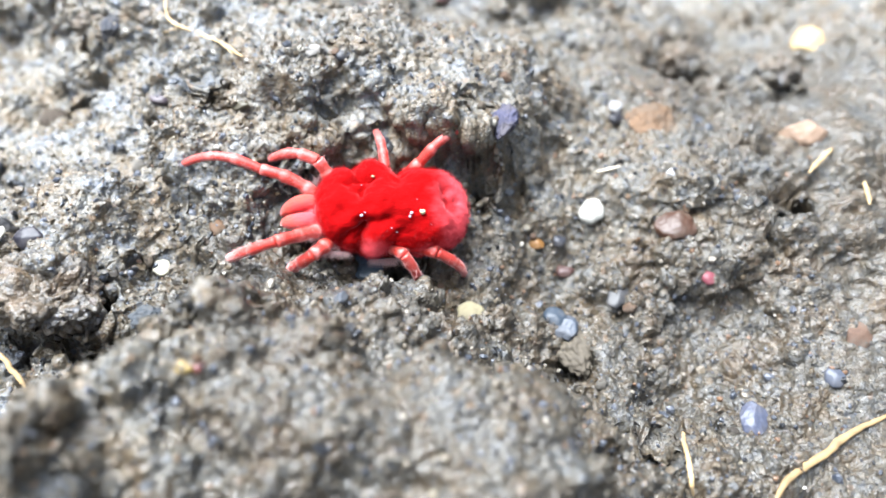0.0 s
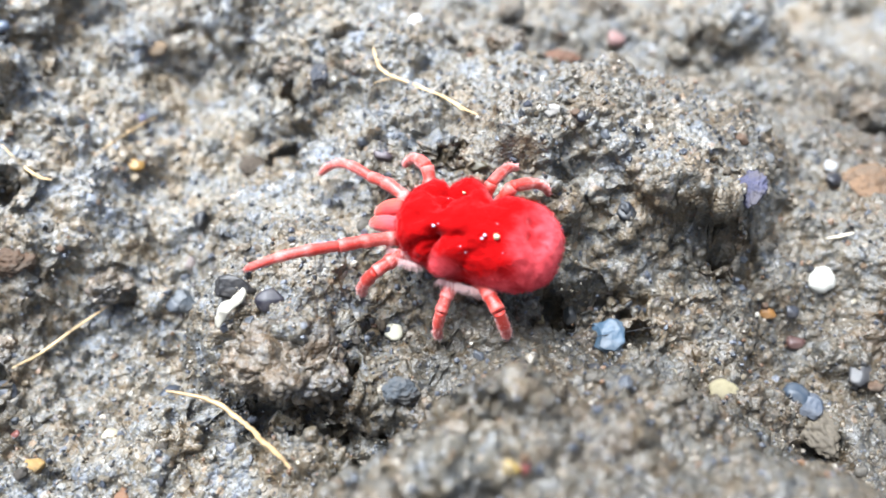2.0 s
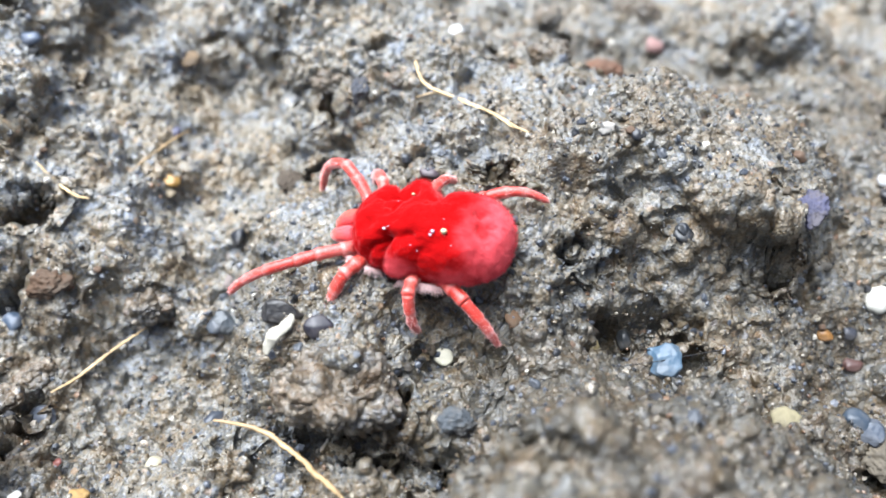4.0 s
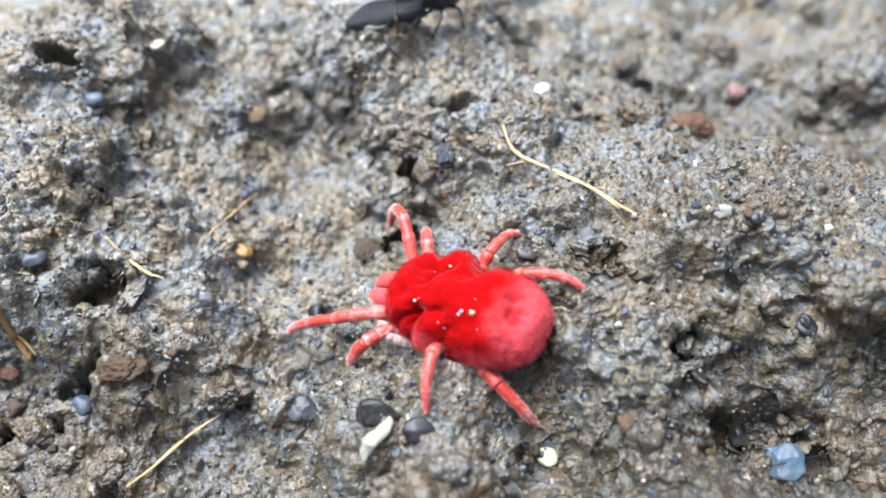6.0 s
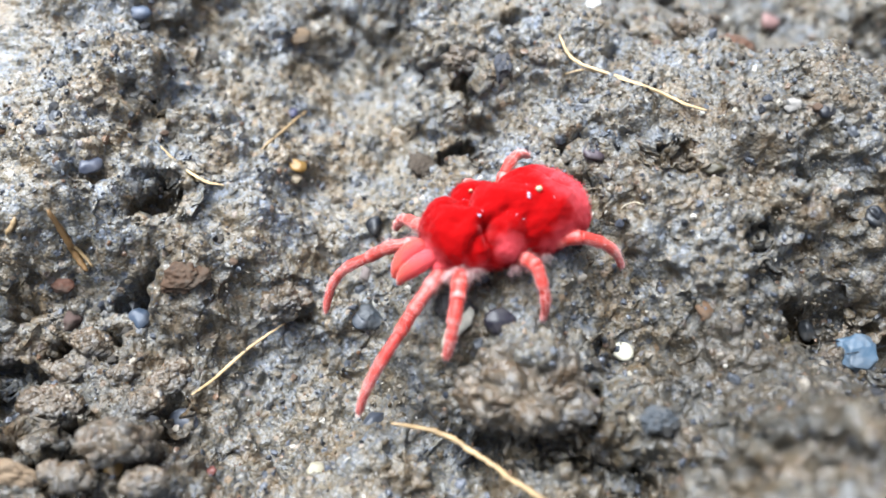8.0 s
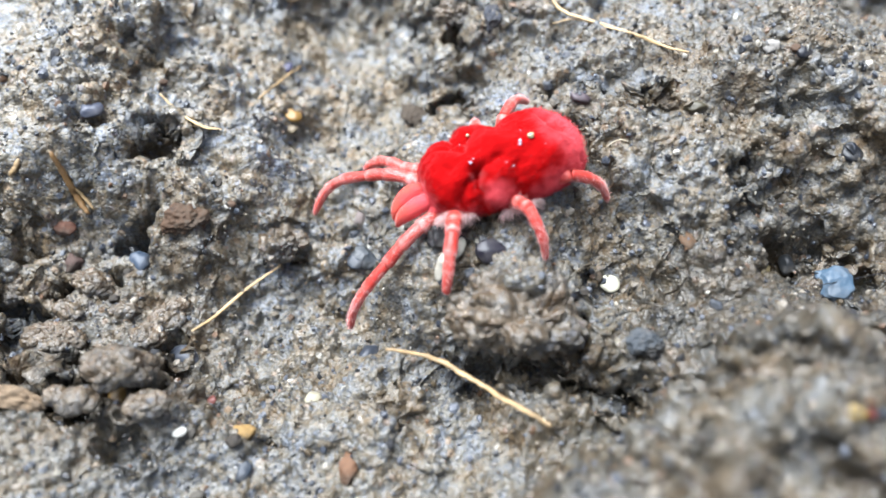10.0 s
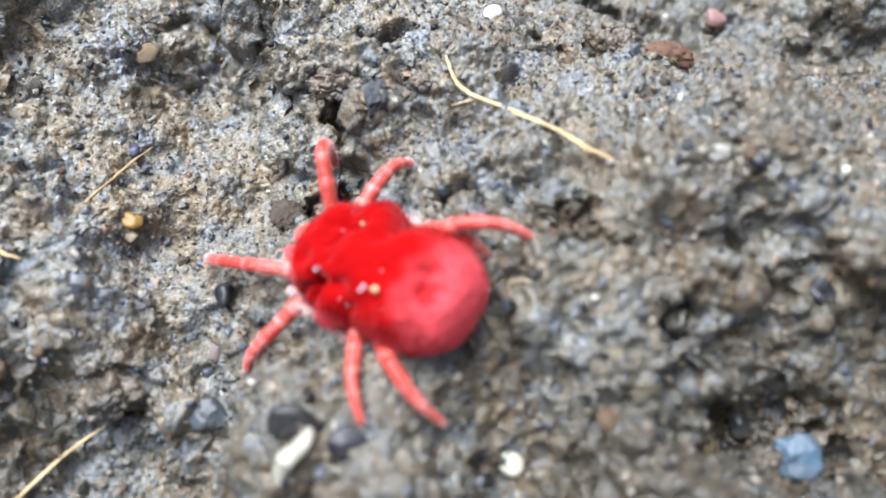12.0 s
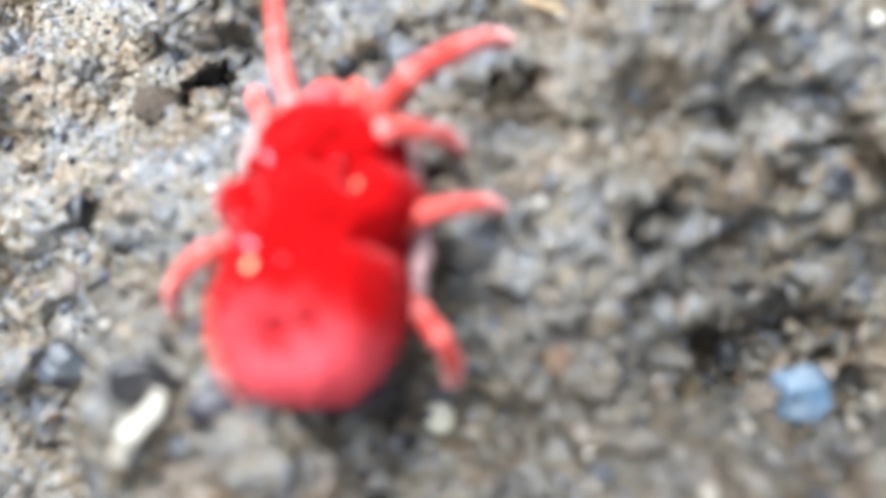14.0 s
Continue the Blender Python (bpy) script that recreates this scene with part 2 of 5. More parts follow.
    mix2.data_type = "RGBA"
    L(both.outputs[0], mix2.inputs[0])
    L(mix.outputs[2], mix2.inputs[6])
    L(sp.outputs["Color"], mix2.inputs[7])
    # patchy drying by noise, plus painted light: paler towards the far left
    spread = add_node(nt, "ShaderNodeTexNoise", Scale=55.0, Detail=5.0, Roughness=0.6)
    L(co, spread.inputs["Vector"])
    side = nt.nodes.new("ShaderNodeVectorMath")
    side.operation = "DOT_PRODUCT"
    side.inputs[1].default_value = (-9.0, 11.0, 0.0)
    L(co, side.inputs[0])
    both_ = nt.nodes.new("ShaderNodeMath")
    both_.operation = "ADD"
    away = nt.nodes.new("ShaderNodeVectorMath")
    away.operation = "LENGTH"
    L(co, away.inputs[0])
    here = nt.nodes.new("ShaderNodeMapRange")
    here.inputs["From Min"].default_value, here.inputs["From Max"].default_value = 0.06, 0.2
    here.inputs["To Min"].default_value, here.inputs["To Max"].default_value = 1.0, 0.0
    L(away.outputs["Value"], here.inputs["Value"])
    lit_side = nt.nodes.new("ShaderNodeMath")
    lit_side.operation = "MULTIPLY"
    L(side.outputs["Value"], lit_side.inputs[0])
    L(here.outputs[0], lit_side.inputs[1])
    L(lit_side.outputs[0], both_.inputs[0])
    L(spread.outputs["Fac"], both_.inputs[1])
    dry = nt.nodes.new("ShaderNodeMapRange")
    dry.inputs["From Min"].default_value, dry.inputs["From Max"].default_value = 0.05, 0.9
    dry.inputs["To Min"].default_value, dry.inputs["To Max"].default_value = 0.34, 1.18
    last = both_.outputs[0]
    # soft dark discs that paint the dimmer ground's shading into the colour
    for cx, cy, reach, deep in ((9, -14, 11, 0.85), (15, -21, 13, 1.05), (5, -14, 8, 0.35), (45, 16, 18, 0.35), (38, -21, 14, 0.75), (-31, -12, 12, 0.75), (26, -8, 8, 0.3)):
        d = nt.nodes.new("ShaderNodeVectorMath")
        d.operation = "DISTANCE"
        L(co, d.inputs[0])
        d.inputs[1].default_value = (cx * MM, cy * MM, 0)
        dim_patch = nt.nodes.new("ShaderNodeMapRange")
        dim_patch.interpolation_type = "SMOOTHSTEP"
        dim_patch.inputs["From Min"].default_value, dim_patch.inputs["From Max"].default_value = 0.2 * reach * MM, reach * MM
        dim_patch.inputs["To Min"].default_value, dim_patch.inputs["To Max"].default_value = -deep, 0.0
        L(d.outputs["Value"], dim_patch.inputs["Value"])
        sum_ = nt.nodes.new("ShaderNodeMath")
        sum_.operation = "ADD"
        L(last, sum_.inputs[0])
        L(dim_patch.outputs[0], sum_.inputs[1])
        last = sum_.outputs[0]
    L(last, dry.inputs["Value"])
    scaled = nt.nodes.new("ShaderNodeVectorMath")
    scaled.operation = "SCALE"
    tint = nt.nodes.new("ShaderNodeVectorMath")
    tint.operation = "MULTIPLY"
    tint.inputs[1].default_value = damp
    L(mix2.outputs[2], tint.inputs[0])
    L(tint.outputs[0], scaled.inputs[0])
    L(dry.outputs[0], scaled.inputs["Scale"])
    # the tint follows: damp and painted-dim ground browner, paler ground greyer
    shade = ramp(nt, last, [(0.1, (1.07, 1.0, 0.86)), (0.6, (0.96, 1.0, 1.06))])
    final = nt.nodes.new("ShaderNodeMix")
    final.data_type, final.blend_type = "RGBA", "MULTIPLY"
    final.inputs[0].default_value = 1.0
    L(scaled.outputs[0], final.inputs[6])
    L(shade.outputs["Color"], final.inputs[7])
    L(final.outputs[2], b.inputs["Base Color"])
    wet = nt.nodes.new("ShaderNodeMapRange")
    wet.inputs["From Min"].default_value, wet.inputs["From Max"].default_value = 0.35, 0.65
    wet.inputs["To Min"].default_value, wet.inputs["To Max"].default_value = 0.38, 0.75
    L(fine.outputs["Fac"], wet.inputs["Value"])
    L(wet.outputs[0], b.inputs["Roughness"])
    b.inputs["Specular IOR Level"].default_value = 0.5
    # a film of water
    b.inputs["Coat Weight"].default_value = 0.55
    b.inputs["Coat Roughness"].default_value = 0.2
    b.inputs["Coat IOR"].default_value = 1.4
    bump = add_node(nt, "ShaderNodeBump", Strength=1.0, Distance=0.00013)
    bump2 = add_node(nt, "ShaderNodeBump", Strength=1.0, Distance=0.00011)
    bump2.invert = True
    L(fine.outputs["Fac"], bump.inputs["Height"])
    L(grains.outputs["Distance"], bump2.inputs["Height"])
    L(bump.outputs[0], bump2.inputs["Normal"])
    L(bump2.outputs[0], b.inputs["Normal"])
    L(bump.outputs[0], b.inputs["Coat Normal"])
    return m


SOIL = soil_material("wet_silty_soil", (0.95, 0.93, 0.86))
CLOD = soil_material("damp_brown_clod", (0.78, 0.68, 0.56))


# ---------------------------------------------------------------- ground
def axis(stops, steps, reach):
    """Even steps between the stops, then ever longer ones out to the reach."""
    core = np.concatenate([np.arange(a, b, s) for a, b, s in zip(stops, stops[1:], steps)])
    out, d, s = [], 0.0, steps[-1]
    while d < reach:
        s *= 1.18
        d += s
        out.append(d)
    out = np.array(out)
    return np.concatenate([core[0] - out[::-1], core, core[-1] + out])


def build_ground():
    xs, ys = axis((-58, -41, 44, 64), (0.25, 0.11, 0.25), 40000), axis((-29, 26, 58), (0.10, 0.17), 40000)
    gx, gy = np.meshgrid(xs, ys)
    gz = bed(gx, gy)
    d = crumbs(gx, gy, gz)
    # crumbs stand out square to the bed, so that slopes are as lumpy as flats
    sy, sx = np.gradient(gz, ys, xs)
    k = 1 / np.sqrt(1 + sx ** 2 + sy ** 2)
    verts = np.stack([(gx - sx * k * d).ravel(), (gy - sy * k * d).ravel(), (gz + k * d).ravel()], 1) * MM
    ny, nx = gx.shape
    idx = np.arange(ny * nx, dtype=np.int32).reshape(ny, nx)
    quads = np.stack([idx[:-1, :-1], idx[:-1, 1:], idx[1:, 1:], idx[1:, :-1]], -1).reshape(-1, 4)
    me = bpy.data.meshes.new("ground")
    me.vertices.add(len(verts))
    me.vertices.foreach_set("co", verts.astype(np.float32).ravel())
    me.loops.add(quads.size)
    me.loops.foreach_set("vertex_index", quads.ravel())
    me.polygons.add(len(quads))
    me.polygons.foreach_set("loop_start", np.arange(0, quads.size, 4, dtype=np.int32))
    me.update(calc_edges=True)
    me.materials.append(SOIL)
    me.shade_smooth()
    return tagged(new("ground", me), "damp grey-brown crumbly soil with clods and pits", "soil", kind="structure")


ground = build_ground()

def stone_material(base, style):
    wetness = {"wet": 0.36, "dry": 0.5, "rough": 0.7}[style]
    base = tuple(c * (0.40 if style == "dry" else 0.34) for c in base)
    m, nt, b = material("stone_" + style, base, wetness)
    L = nt.links.new
    co = nt.nodes.new("ShaderNodeTexCoord").outputs["Object"]
    n = add_node(nt, "ShaderNodeTexNoise", Scale=1400.0, Detail=6.0, Roughness=0.7)
    L(co, n.inputs["Vector"])
    k = {"wet": 0.72, "rough": 0.5, "dry": 0.8}[style]
    r = ramp(nt, n.outputs["Fac"], [(0.3, tuple(c * k for c in base)), (0.55, base), (0.75, tuple(min(1.0, c * 1.3 + 0.008) for c in base))])
    # smears of soil
    d = add_node(nt, "ShaderNodeTexNoise", Scale=650.0, Detail=7.0, Roughness=0.75)
    L(co, d.inputs["Vector"])
    mask = nt.nodes.new("ShaderNodeMapRange")
    mask.inputs["From Min"].default_value, mask.inputs["From Max"].default_value = (0.46, 0.58) if style != "dry" else (0.66, 0.8)
    mask.inputs["To Max"].default_value = 0.35 if style == "wet" else 0.6
    L(d.outputs["Fac"], mask.inputs["Value"])
    mix = nt.nodes.new("ShaderNodeMix")
    mix.data_type = "RGBA"
    mix.inputs[7].default_value = (0.055, 0.047, 0.037, 1)
    L(mask.outputs[0], mix.inputs[0])
    L(r.outputs["Color"], mix.inputs[6])
    L(mix.outputs[2], b.inputs["Base Color"])
    b.inputs["Specular IOR Level"].default_value = 0.3
    v = nt.nodes.new("ShaderNodeMapRange")
    v.inputs["To Min"].default_value, v.inputs["To Max"].default_value = wetness * 0.8, min(1.0, wetness * 1.5)
    L(n.outputs["Fac"], v.inputs["Value"])
    L(v.outputs[0], b.inputs["Roughness"])
    bump = add_node(nt, "ShaderNodeBump", Strength=0.5 if style == "rough" else 0.25, Distance=0.0001)
    L(n.outputs["Fac"], bump.inputs["Height"])
    L(bump.outputs[0], b.inputs["Normal"])
    return m


def fibre_material(name, base, rough=0.5):
    m, nt, b = material(name, base, rough)
    L = nt.links.new
    co = nt.nodes.new("ShaderNodeTexCoord").outputs["Object"]
    n = add_node(nt, "ShaderNodeTexNoise", Scale=900.0, Detail=5.0)
    L(co, n.inputs["Vector"])
    r = ramp(nt, n.outputs["Fac"], [(0.3, tuple(c * 0.5 for c in base)), (0.6, base), (0.8, tuple(min(1, c * 1.25) for c in base))])
    L(r.outputs["Color"], b.inputs["Base Color"])
    bump = add_node(nt, "ShaderNodeBump", Strength=0.3, Distance=0.00005)
    L(n.outputs["Fac"], bump.inputs["Height"])
    L(bump.outputs[0], b.inputs["Normal"])
    return m


STRAW = fibre_material("dry_straw", (0.40, 0.28, 0.14))
STEM = fibre_material("brown_stem", (0.27, 0.18, 0.085))
ROOT = fibre_material("damp_root", (0.15, 0.08, 0.025))
PALE = fibre_material("pale_fibre", (0.40, 0.35, 0.26))
DARK = fibre_material("black_hair", (0.015, 0.015, 0.017), 0.3)


def tube(bm, points, radii, around=10, flat=1.0, up=(0, 0, 1)):
    """A closed tube through the points, with a radius at each; flat squeezes it along up."""
    pts = [Vector(p) for p in points]
    rings = []
    for i, p in enumerate(pts):
        d = (pts[min(i + 1, len(pts) - 1)] - pts[max(i - 1, 0)]).normalized()
        side = d.cross(Vector(up))
        side = side.normalized() if side.length > 1e-6 else Vector((0, 1, 0))
        top = side.cross(d).normalized()
        ring = []
        for k in range(around):
            a = 2 * math.pi * k / around
            ring.append(bm.verts.new(p + radii[i] * (math.cos(a) * side + flat * math.sin(a) * top)))
        rings.append(ring)
    for a, b in zip(rings, rings[1:]):
        for k in range(around):
            bm.faces.new((a[k], a[(k + 1) % around], b[(k + 1) % around], b[k]))
    bm.faces.new(rings[0][::-1])
    bm.faces.new(rings[-1])
    return rings


def spline(points, steps=6):
    """Points along a smooth line through the given ones."""
    p = [Vector(q) for q in points]
    p = [2 * p[0] - p[1]] + p + [2 * p[-1] - p[-2]]
    out = []
    for i in range(1, len(p) - 2):
        for k in range(steps):
            t = k / steps
            out.append(0.5 * (2 * p[i] + (p[i + 1] - p[i - 1]) * t + (2 * p[i - 1] - 5 * p[i] + 4 * p[i + 1] - p[i + 2]) * t * t
                              + (3 * p[i] - p[i - 1] - 3 * p[i + 1] + p[i + 2]) * t ** 3))
    out.append(p[-2])
    return out


TRAILS = []


def strand(name, label, radius, mat, points):
    """A dry stem, root or fibre that lies along the points."""
    origin = Vector(points[0])
    line = spline([(Vector(p) - origin) * MM for p in points])
    # it lies on the tops of the crumbs
    over = sorted(soil_at(q.x / MM + origin.x, q.y / MM + origin.y) - q.z / MM - origin.z for q in line)
    origin.z += max(-0.2, min(1.6, over[int(0.88 * len(over))] + 0.5 * radius))
    TRAILS.extend([q / MM + origin for q in line])
    rng = random.Random(len(label) + int(origin.x * 10))
    n = len(line) - 1
    radii = []
    for i in range(n + 1):
        s = i / n
        taper = 0.35 + 0.65 * min(1.0, 3.5 * s + 0.2) * min(1.0, 3.5 * (1 - s) + 0.2)
        radii.append(radius * MM * taper * rng.uniform(0.85, 1.15))
    for i in range(1, n):
        line[i] = line[i] + Vector((rng.uniform(-1, 1), rng.uniform(-1, 1), rng.uniform(-1, 1))) * radius * MM * 0.18
    bm = bmesh.new()
    tube(bm, line, radii, around=9, flat=0.7)
    ob = part(name, bm, mat)
    ob.location = origin * MM
    return tagged(ob, label, {"hair": "hair", "fibre": "fibre"}.get(name, name.split("_")[0]))


def stone_mesh(bm, a, b, c, seed, rough):
    bmesh.ops.create_icosphere(bm, subdivisions=5 if max(a, b) > 1.1 else 3, radius=1)
    rng = random.Random(seed)
    cuts = [(Vector((rng.gauss(0, 1), rng.gauss(0, 1), rng.gauss(0, 1))).normalized(), rng.uniform(0.64, 0.9)) for _ in range(10)]
    for v in bm.verts:
        p = v.co.copy()
        for n, d in cuts:
            over = p.dot(n) - d
            if over > 0:
                p -= n * over * 0.9
        k = 1 + (0.20 if rough else 0.12) * noise.noise(p * 1.7 + Vector((seed, 0, 0))) + (0.20 if rough else 0.05) * noise.noise(p * 4.5 + Vector((0, seed, 0))) + (0.10 if rough else 0.02) * noise.noise(p * 11 + Vector((0, 0, seed)))
        v.co = Vector((p.x * a * k, p.y * b * k, p.z * c * k)) * MM


def pebble(name, label, at, a, b, base, style, seed):
    bm = bmesh.new()
    stone_mesh(bm, a * 1.08, b * 1.12, max(a, b) * 0.5, seed * 3.7, style == "rough")
    ob = part(name, bm, stone_material(base, style))
    # sunk by half at most
    low = soil_at(at[0], at[1] + 0.1 * b) - 0.08 * max(a, b)
    ob.location = Vector((at[0], at[1] + 0.1 * b, max(low, at[2] + (0.1 if style == "dry" else -0.35) * b))) * MM
    ob.rotation_euler = (0.2, 0.1 * (seed % 5 - 2), 0.35 * (seed % 7 - 3) * (0.3 if abs(a - b) > 0.25 * a else 1))
    return tagged(ob, label, name.split("_")[-1])


# ---------------------------------------------------------------- stones and bits
pebble("blue_pebble", "blue-grey smooth pebble half sunk in soil", (13.75, -8.46, -3.14), 1.19, 1.15, (0.11, 0.20, 0.30), "wet", 1)
pebble("seed", "pale cream oval seed lying on soil", (-0.48, -8.76, -2.23), 0.62, 0.52, (0.78, 0.74, 0.58), "dry", 2)
pebble("stone_chip", "purple-black glossy stone beside white chip", (-8.15, -8.77, 1.12), 0.94, 0.77, (0.035, 0.032, 0.05), "wet", 3)
pebble("stone_chip", "dark slate flake lying in soil", (-10.71, -7.67, 1.28), 1.39, 0.77, (0.045, 0.043, 0.045), "wet", 4)
pebble("quartz_grain", "white angular quartz grain on soil", (30.06, -2.12, -4.22), 1.0, 0.95, (0.74, 0.72, 0.64), "dry", 5)
pebble("grit_stone", "orange translucent sand grain", (-22.14, 6.10, -3.54), 0.54, 0.67, (0.62, 0.33, 0.06), "wet", 6)
pebble("grit_stone", "pale amber sand grain", (-22.26, 5.50, -3.87), 0.49, 0.40, (0.60, 0.48, 0.32), "wet", 7)
pebble("grit_stone", "round orange-brown sand grain", (25.88, -4.80, -4.44), 0.59, 0.51, (0.50, 0.24, 0.07), "wet", 8)
pebble("grit_stone", "small slate-grey sand grain", (27.48, -4.72, -5.13), 0.56, 0.56, (0.07, 0.075, 0.095), "wet", 9)
pebble("black_pebble", "glossy black pebble half sunk in soil", (-16.41, 1.88, -4.35), 0.60, 0.82, (0.02, 0.026, 0.038), "wet", 10)
pebble("black_pebble", "glossy black oval pebble on soil", (14.86, -1.87, 2.33), 0.63, 0.59, (0.022, 0.027, 0.036), "wet", 11)
pebble("pebble", "dark blue-grey pebble in soil", (-16.81, -5.31, -4.95), 0.64, 0.68, (0.10, 0.12, 0.15), "wet", 12)
pebble("pebble", "dark slate-blue pebble in soil", (-15.47, -12.26, -5.05), 0.74, 0.67, (0.075, 0.09, 0.12), "wet", 13)
pebble("pebble", "slate-blue pebble at a hollow", (-27.62, -12.14, -6.25), 0.95, 0.88, (0.13, 0.15, 0.19), "wet", 14)
pebble("pebble", "mottled blue-grey pebble on a hump", (27.21, -11.29, -6.22), 1.20, 1.01, (0.12, 0.15, 0.20), "wet", 15)
pebble("yellow_pebble", "ochre rounded pebble on soil", (20.67, -12.22, -2.09), 0.83, 0.77, (0.46, 0.40, 0.24), "rough", 16)
pebble("pebble", "small red-brown pebble on soil", (27.96, -6.33, -6.67), 0.72, 0.52, (0.16, 0.08, 0.07), "wet", 17)
pebble("soil_nodule", "brown crumbly soil nodule lying loose", (-28.15, -3.89, -2.57), 1.52, 1.16, (0.17, 0.09, 0.045), "rough", 18)
pebble("pebble", "blue-grey flat pebble pressed into soil", (-34.34, 1.86, 1.86), 0.76, 0.65, (0.17, 0.19, 0.26), "wet", 19)
pebble("pebble", "bright blue-grey pebble in a hollow", (-31.74, -5.25, -5.56), 0.71, 0.75, (0.12, 0.17, 0.25), "wet", 20)
pebble("pebble", "rust-red pebble in a hollow", (-36.45, -3.95, -3.71), 0.82, 0.56, (0.24, 0.10, 0.06), "rough", 21)
pebble("pebble", "pinkish-grey pebble on soil", (-16.90, -1.04, -6.29), 0.55, 0.79, (0.42, 0.34, 0.32), "rough", 22)
pebble("pebble", "flat blue-grey pebble on soil", (-16.48, -4.97, -5.47), 1.04, 0.82, (0.10, 0.12, 0.14), "wet", 23)
pebble("pebble", "tan-brown angular pebble on soil", (3.95, -7.52, -0.58), 0.59, 0.59, (0.30, 0.17, 0.09), "rough", 24)
pebble("shell_bit", "white worn shell bit on soil", (9.86, 3.91, 5.70), 0.55, 0.42, (0.72, 0.68, 0.62), "rough", 25)
pebble("black_pebble", "black pebble on a soil ridge", (11.88, 3.61, 6.23), 0.56, 0.46, (0.03, 0.033, 0.045), "wet", 26)
pebble("pebble", "pale pink pebble on soil", (18.77, 28.70, -7.03), 0.88, 0.94, (0.45, 0.26, 0.24), "dry", 27)
pebble("pebble", "long red-brown pebble on soil", (12.42, 20.44, -3.65), 1.77, 1.26, (0.30, 0.14, 0.08), "rough", 28)
pebble("black_pebble", "small blue-black pebble on soil", (-26.77, 31.99, -0.49), 0.71, 0.91, (0.035, 0.04, 0.055), "wet", 29)
pebble("white_shell", "small white oval shell on soil", (-0.47, 17.94, 2.64), 0.55, 0.55, (0.88, 0.86, 0.82), "dry", 30)
pebble("white_shell", "small cream oval shell in a groove", (-30.37, 20.81, 4.13), 0.69, 0.43, (0.86, 0.78, 0.60), "dry", 31)
pebble("rock", "tan-brown rounded rock in soil", (35.89, 6.29, -2.73), 2.20, 2.20, (0.34, 0.20, 0.11), "rough", 32)
pebble("quartz_grain", "white quartz grain beside brown rock", (33.21, 8.28, -2.90), 0.62, 0.55, (0.70, 0.70, 0.70), "rough", 33)
pebble("black_pebble", "black pebble beside brown rock", (33.07, 6.74, -2.82), 0.78, 0.55, (0.03, 0.03, 0.04), "wet", 34)
pebble("pebble", "violet-blue flat pebble pressed into soil", (23.10, -0.42, 3.89), 0.86, 1.21, (0.13, 0.13, 0.23), "rough", 35)
pebble("yellow_pebble", "large pale yellow rounded pebble", (54.57, 21.67, -7.33), 1.72, 1.83, (0.80, 0.58, 0.28), "dry", 36)
pebble("pebble", "rust-brown hollow pebble on soil", (35.68, -4.77, -3.00), 1.48, 1.19, (0.13, 0.06, 0.035), "wet", 37)
pebble("pebble", "smooth oval blue-grey pebble on soil", (39.20, -18.44, -6.06), 0.96, 1.22, (0.15, 0.17, 0.25), "wet", 38)
pebble("white_shell", "tiny white grain on soil", (35.74, -0.87, -1.40), 0.42, 0.38, (0.85, 0.85, 0.85), "dry", 39)
pebble("pebble", "small pink-red pebble on soil", (37.70, -8.36, -4.37), 0.52, 0.48, (0.40, 0.10, 0.13), "wet", 40)
pebble("pebble", "dark grey pebble on soil", (31.55, -9.21, -5.14), 1.01, 0.85, (0.08, 0.08, 0.085), "wet", 41)
pebble("soil_nodule", "grey-brown crumbly clod of soil", (28.19, -12.81, -6.33), 1.82, 1.38, (0.24, 0.20, 0.145), "rough", 42)
pebble("pebble", "blue-black pebble beside a clod", (26.74, -10.87, -5.96), 0.96, 0.80, (0.07, 0.10, 0.14), "wet", 43)
pebble("pebble", "tan-brown worn pebble on soil", (47.15, -12.85, -4.55), 0.85, 0.96, (0.26, 0.15, 0.10), "rough", 44)
pebble("pebble", "slate-blue small pebble on soil", (44.76, -15.74, -5.36), 0.64, 0.68, (0.15, 0.17, 0.22), "wet", 45)
pebble("rock", "pale orange-grey flat rock in soil", (47.96, 5.25, -3.87), 1.84, 1.15, (0.42, 0.28, 0.19), "dry", 46)
pebble("rock", "grey rounded rock over a dark gap", (49.99, 18.21, -8.22), 2.45, 1.64, (0.22, 0.20, 0.21), "rough", 47)
pebble("black_pebble", "black pebble at a pit", (14.82, -1.67, 2.50), 0.44, 0.49, (0.022, 0.026, 0.034), "wet", 48)
pebble("pebble", "violet-grey pebble behind the mite", (-1.84, 2.92, 2.72), 0.67, 0.49, (0.16, 0.12, 0.14), "wet", 49)
pebble("pebble", "dark olive pebble on soil", (4.86, 0.38, 4.23), 0.67, 0.37, (0.13, 0.11, 0.06), "wet", 50)
pebble("pebble", "ochre small pebble on soil", (9.15, -8.05, -2.62), 0.41, 0.45, (0.36, 0.28, 0.13), "wet", 51)
pebble("black_pebble", "black wet pebble on soil", (11.49, -6.66, -2.59), 0.49, 0.76, (0.03, 0.035, 0.04), "wet", 52)
pebble("pebble", "blue-grey flat wet pebble on soil", (0.37, -14.09, 0.1), 1.15, 0.70, (0.12, 0.14, 0.16), "rough", 53)
pebble("pebble", "dark brown pebble in gully", (-13.14, 6.90, -2.85), 1.11, 1.07, (0.12, 0.085, 0.055), "rough", 54)
pebble("pebble", "tan pebble in the gully", (-23.43, 18.63, -2.17), 0.92, 0.69, (0.38, 0.25, 0.14), "rough", 55)
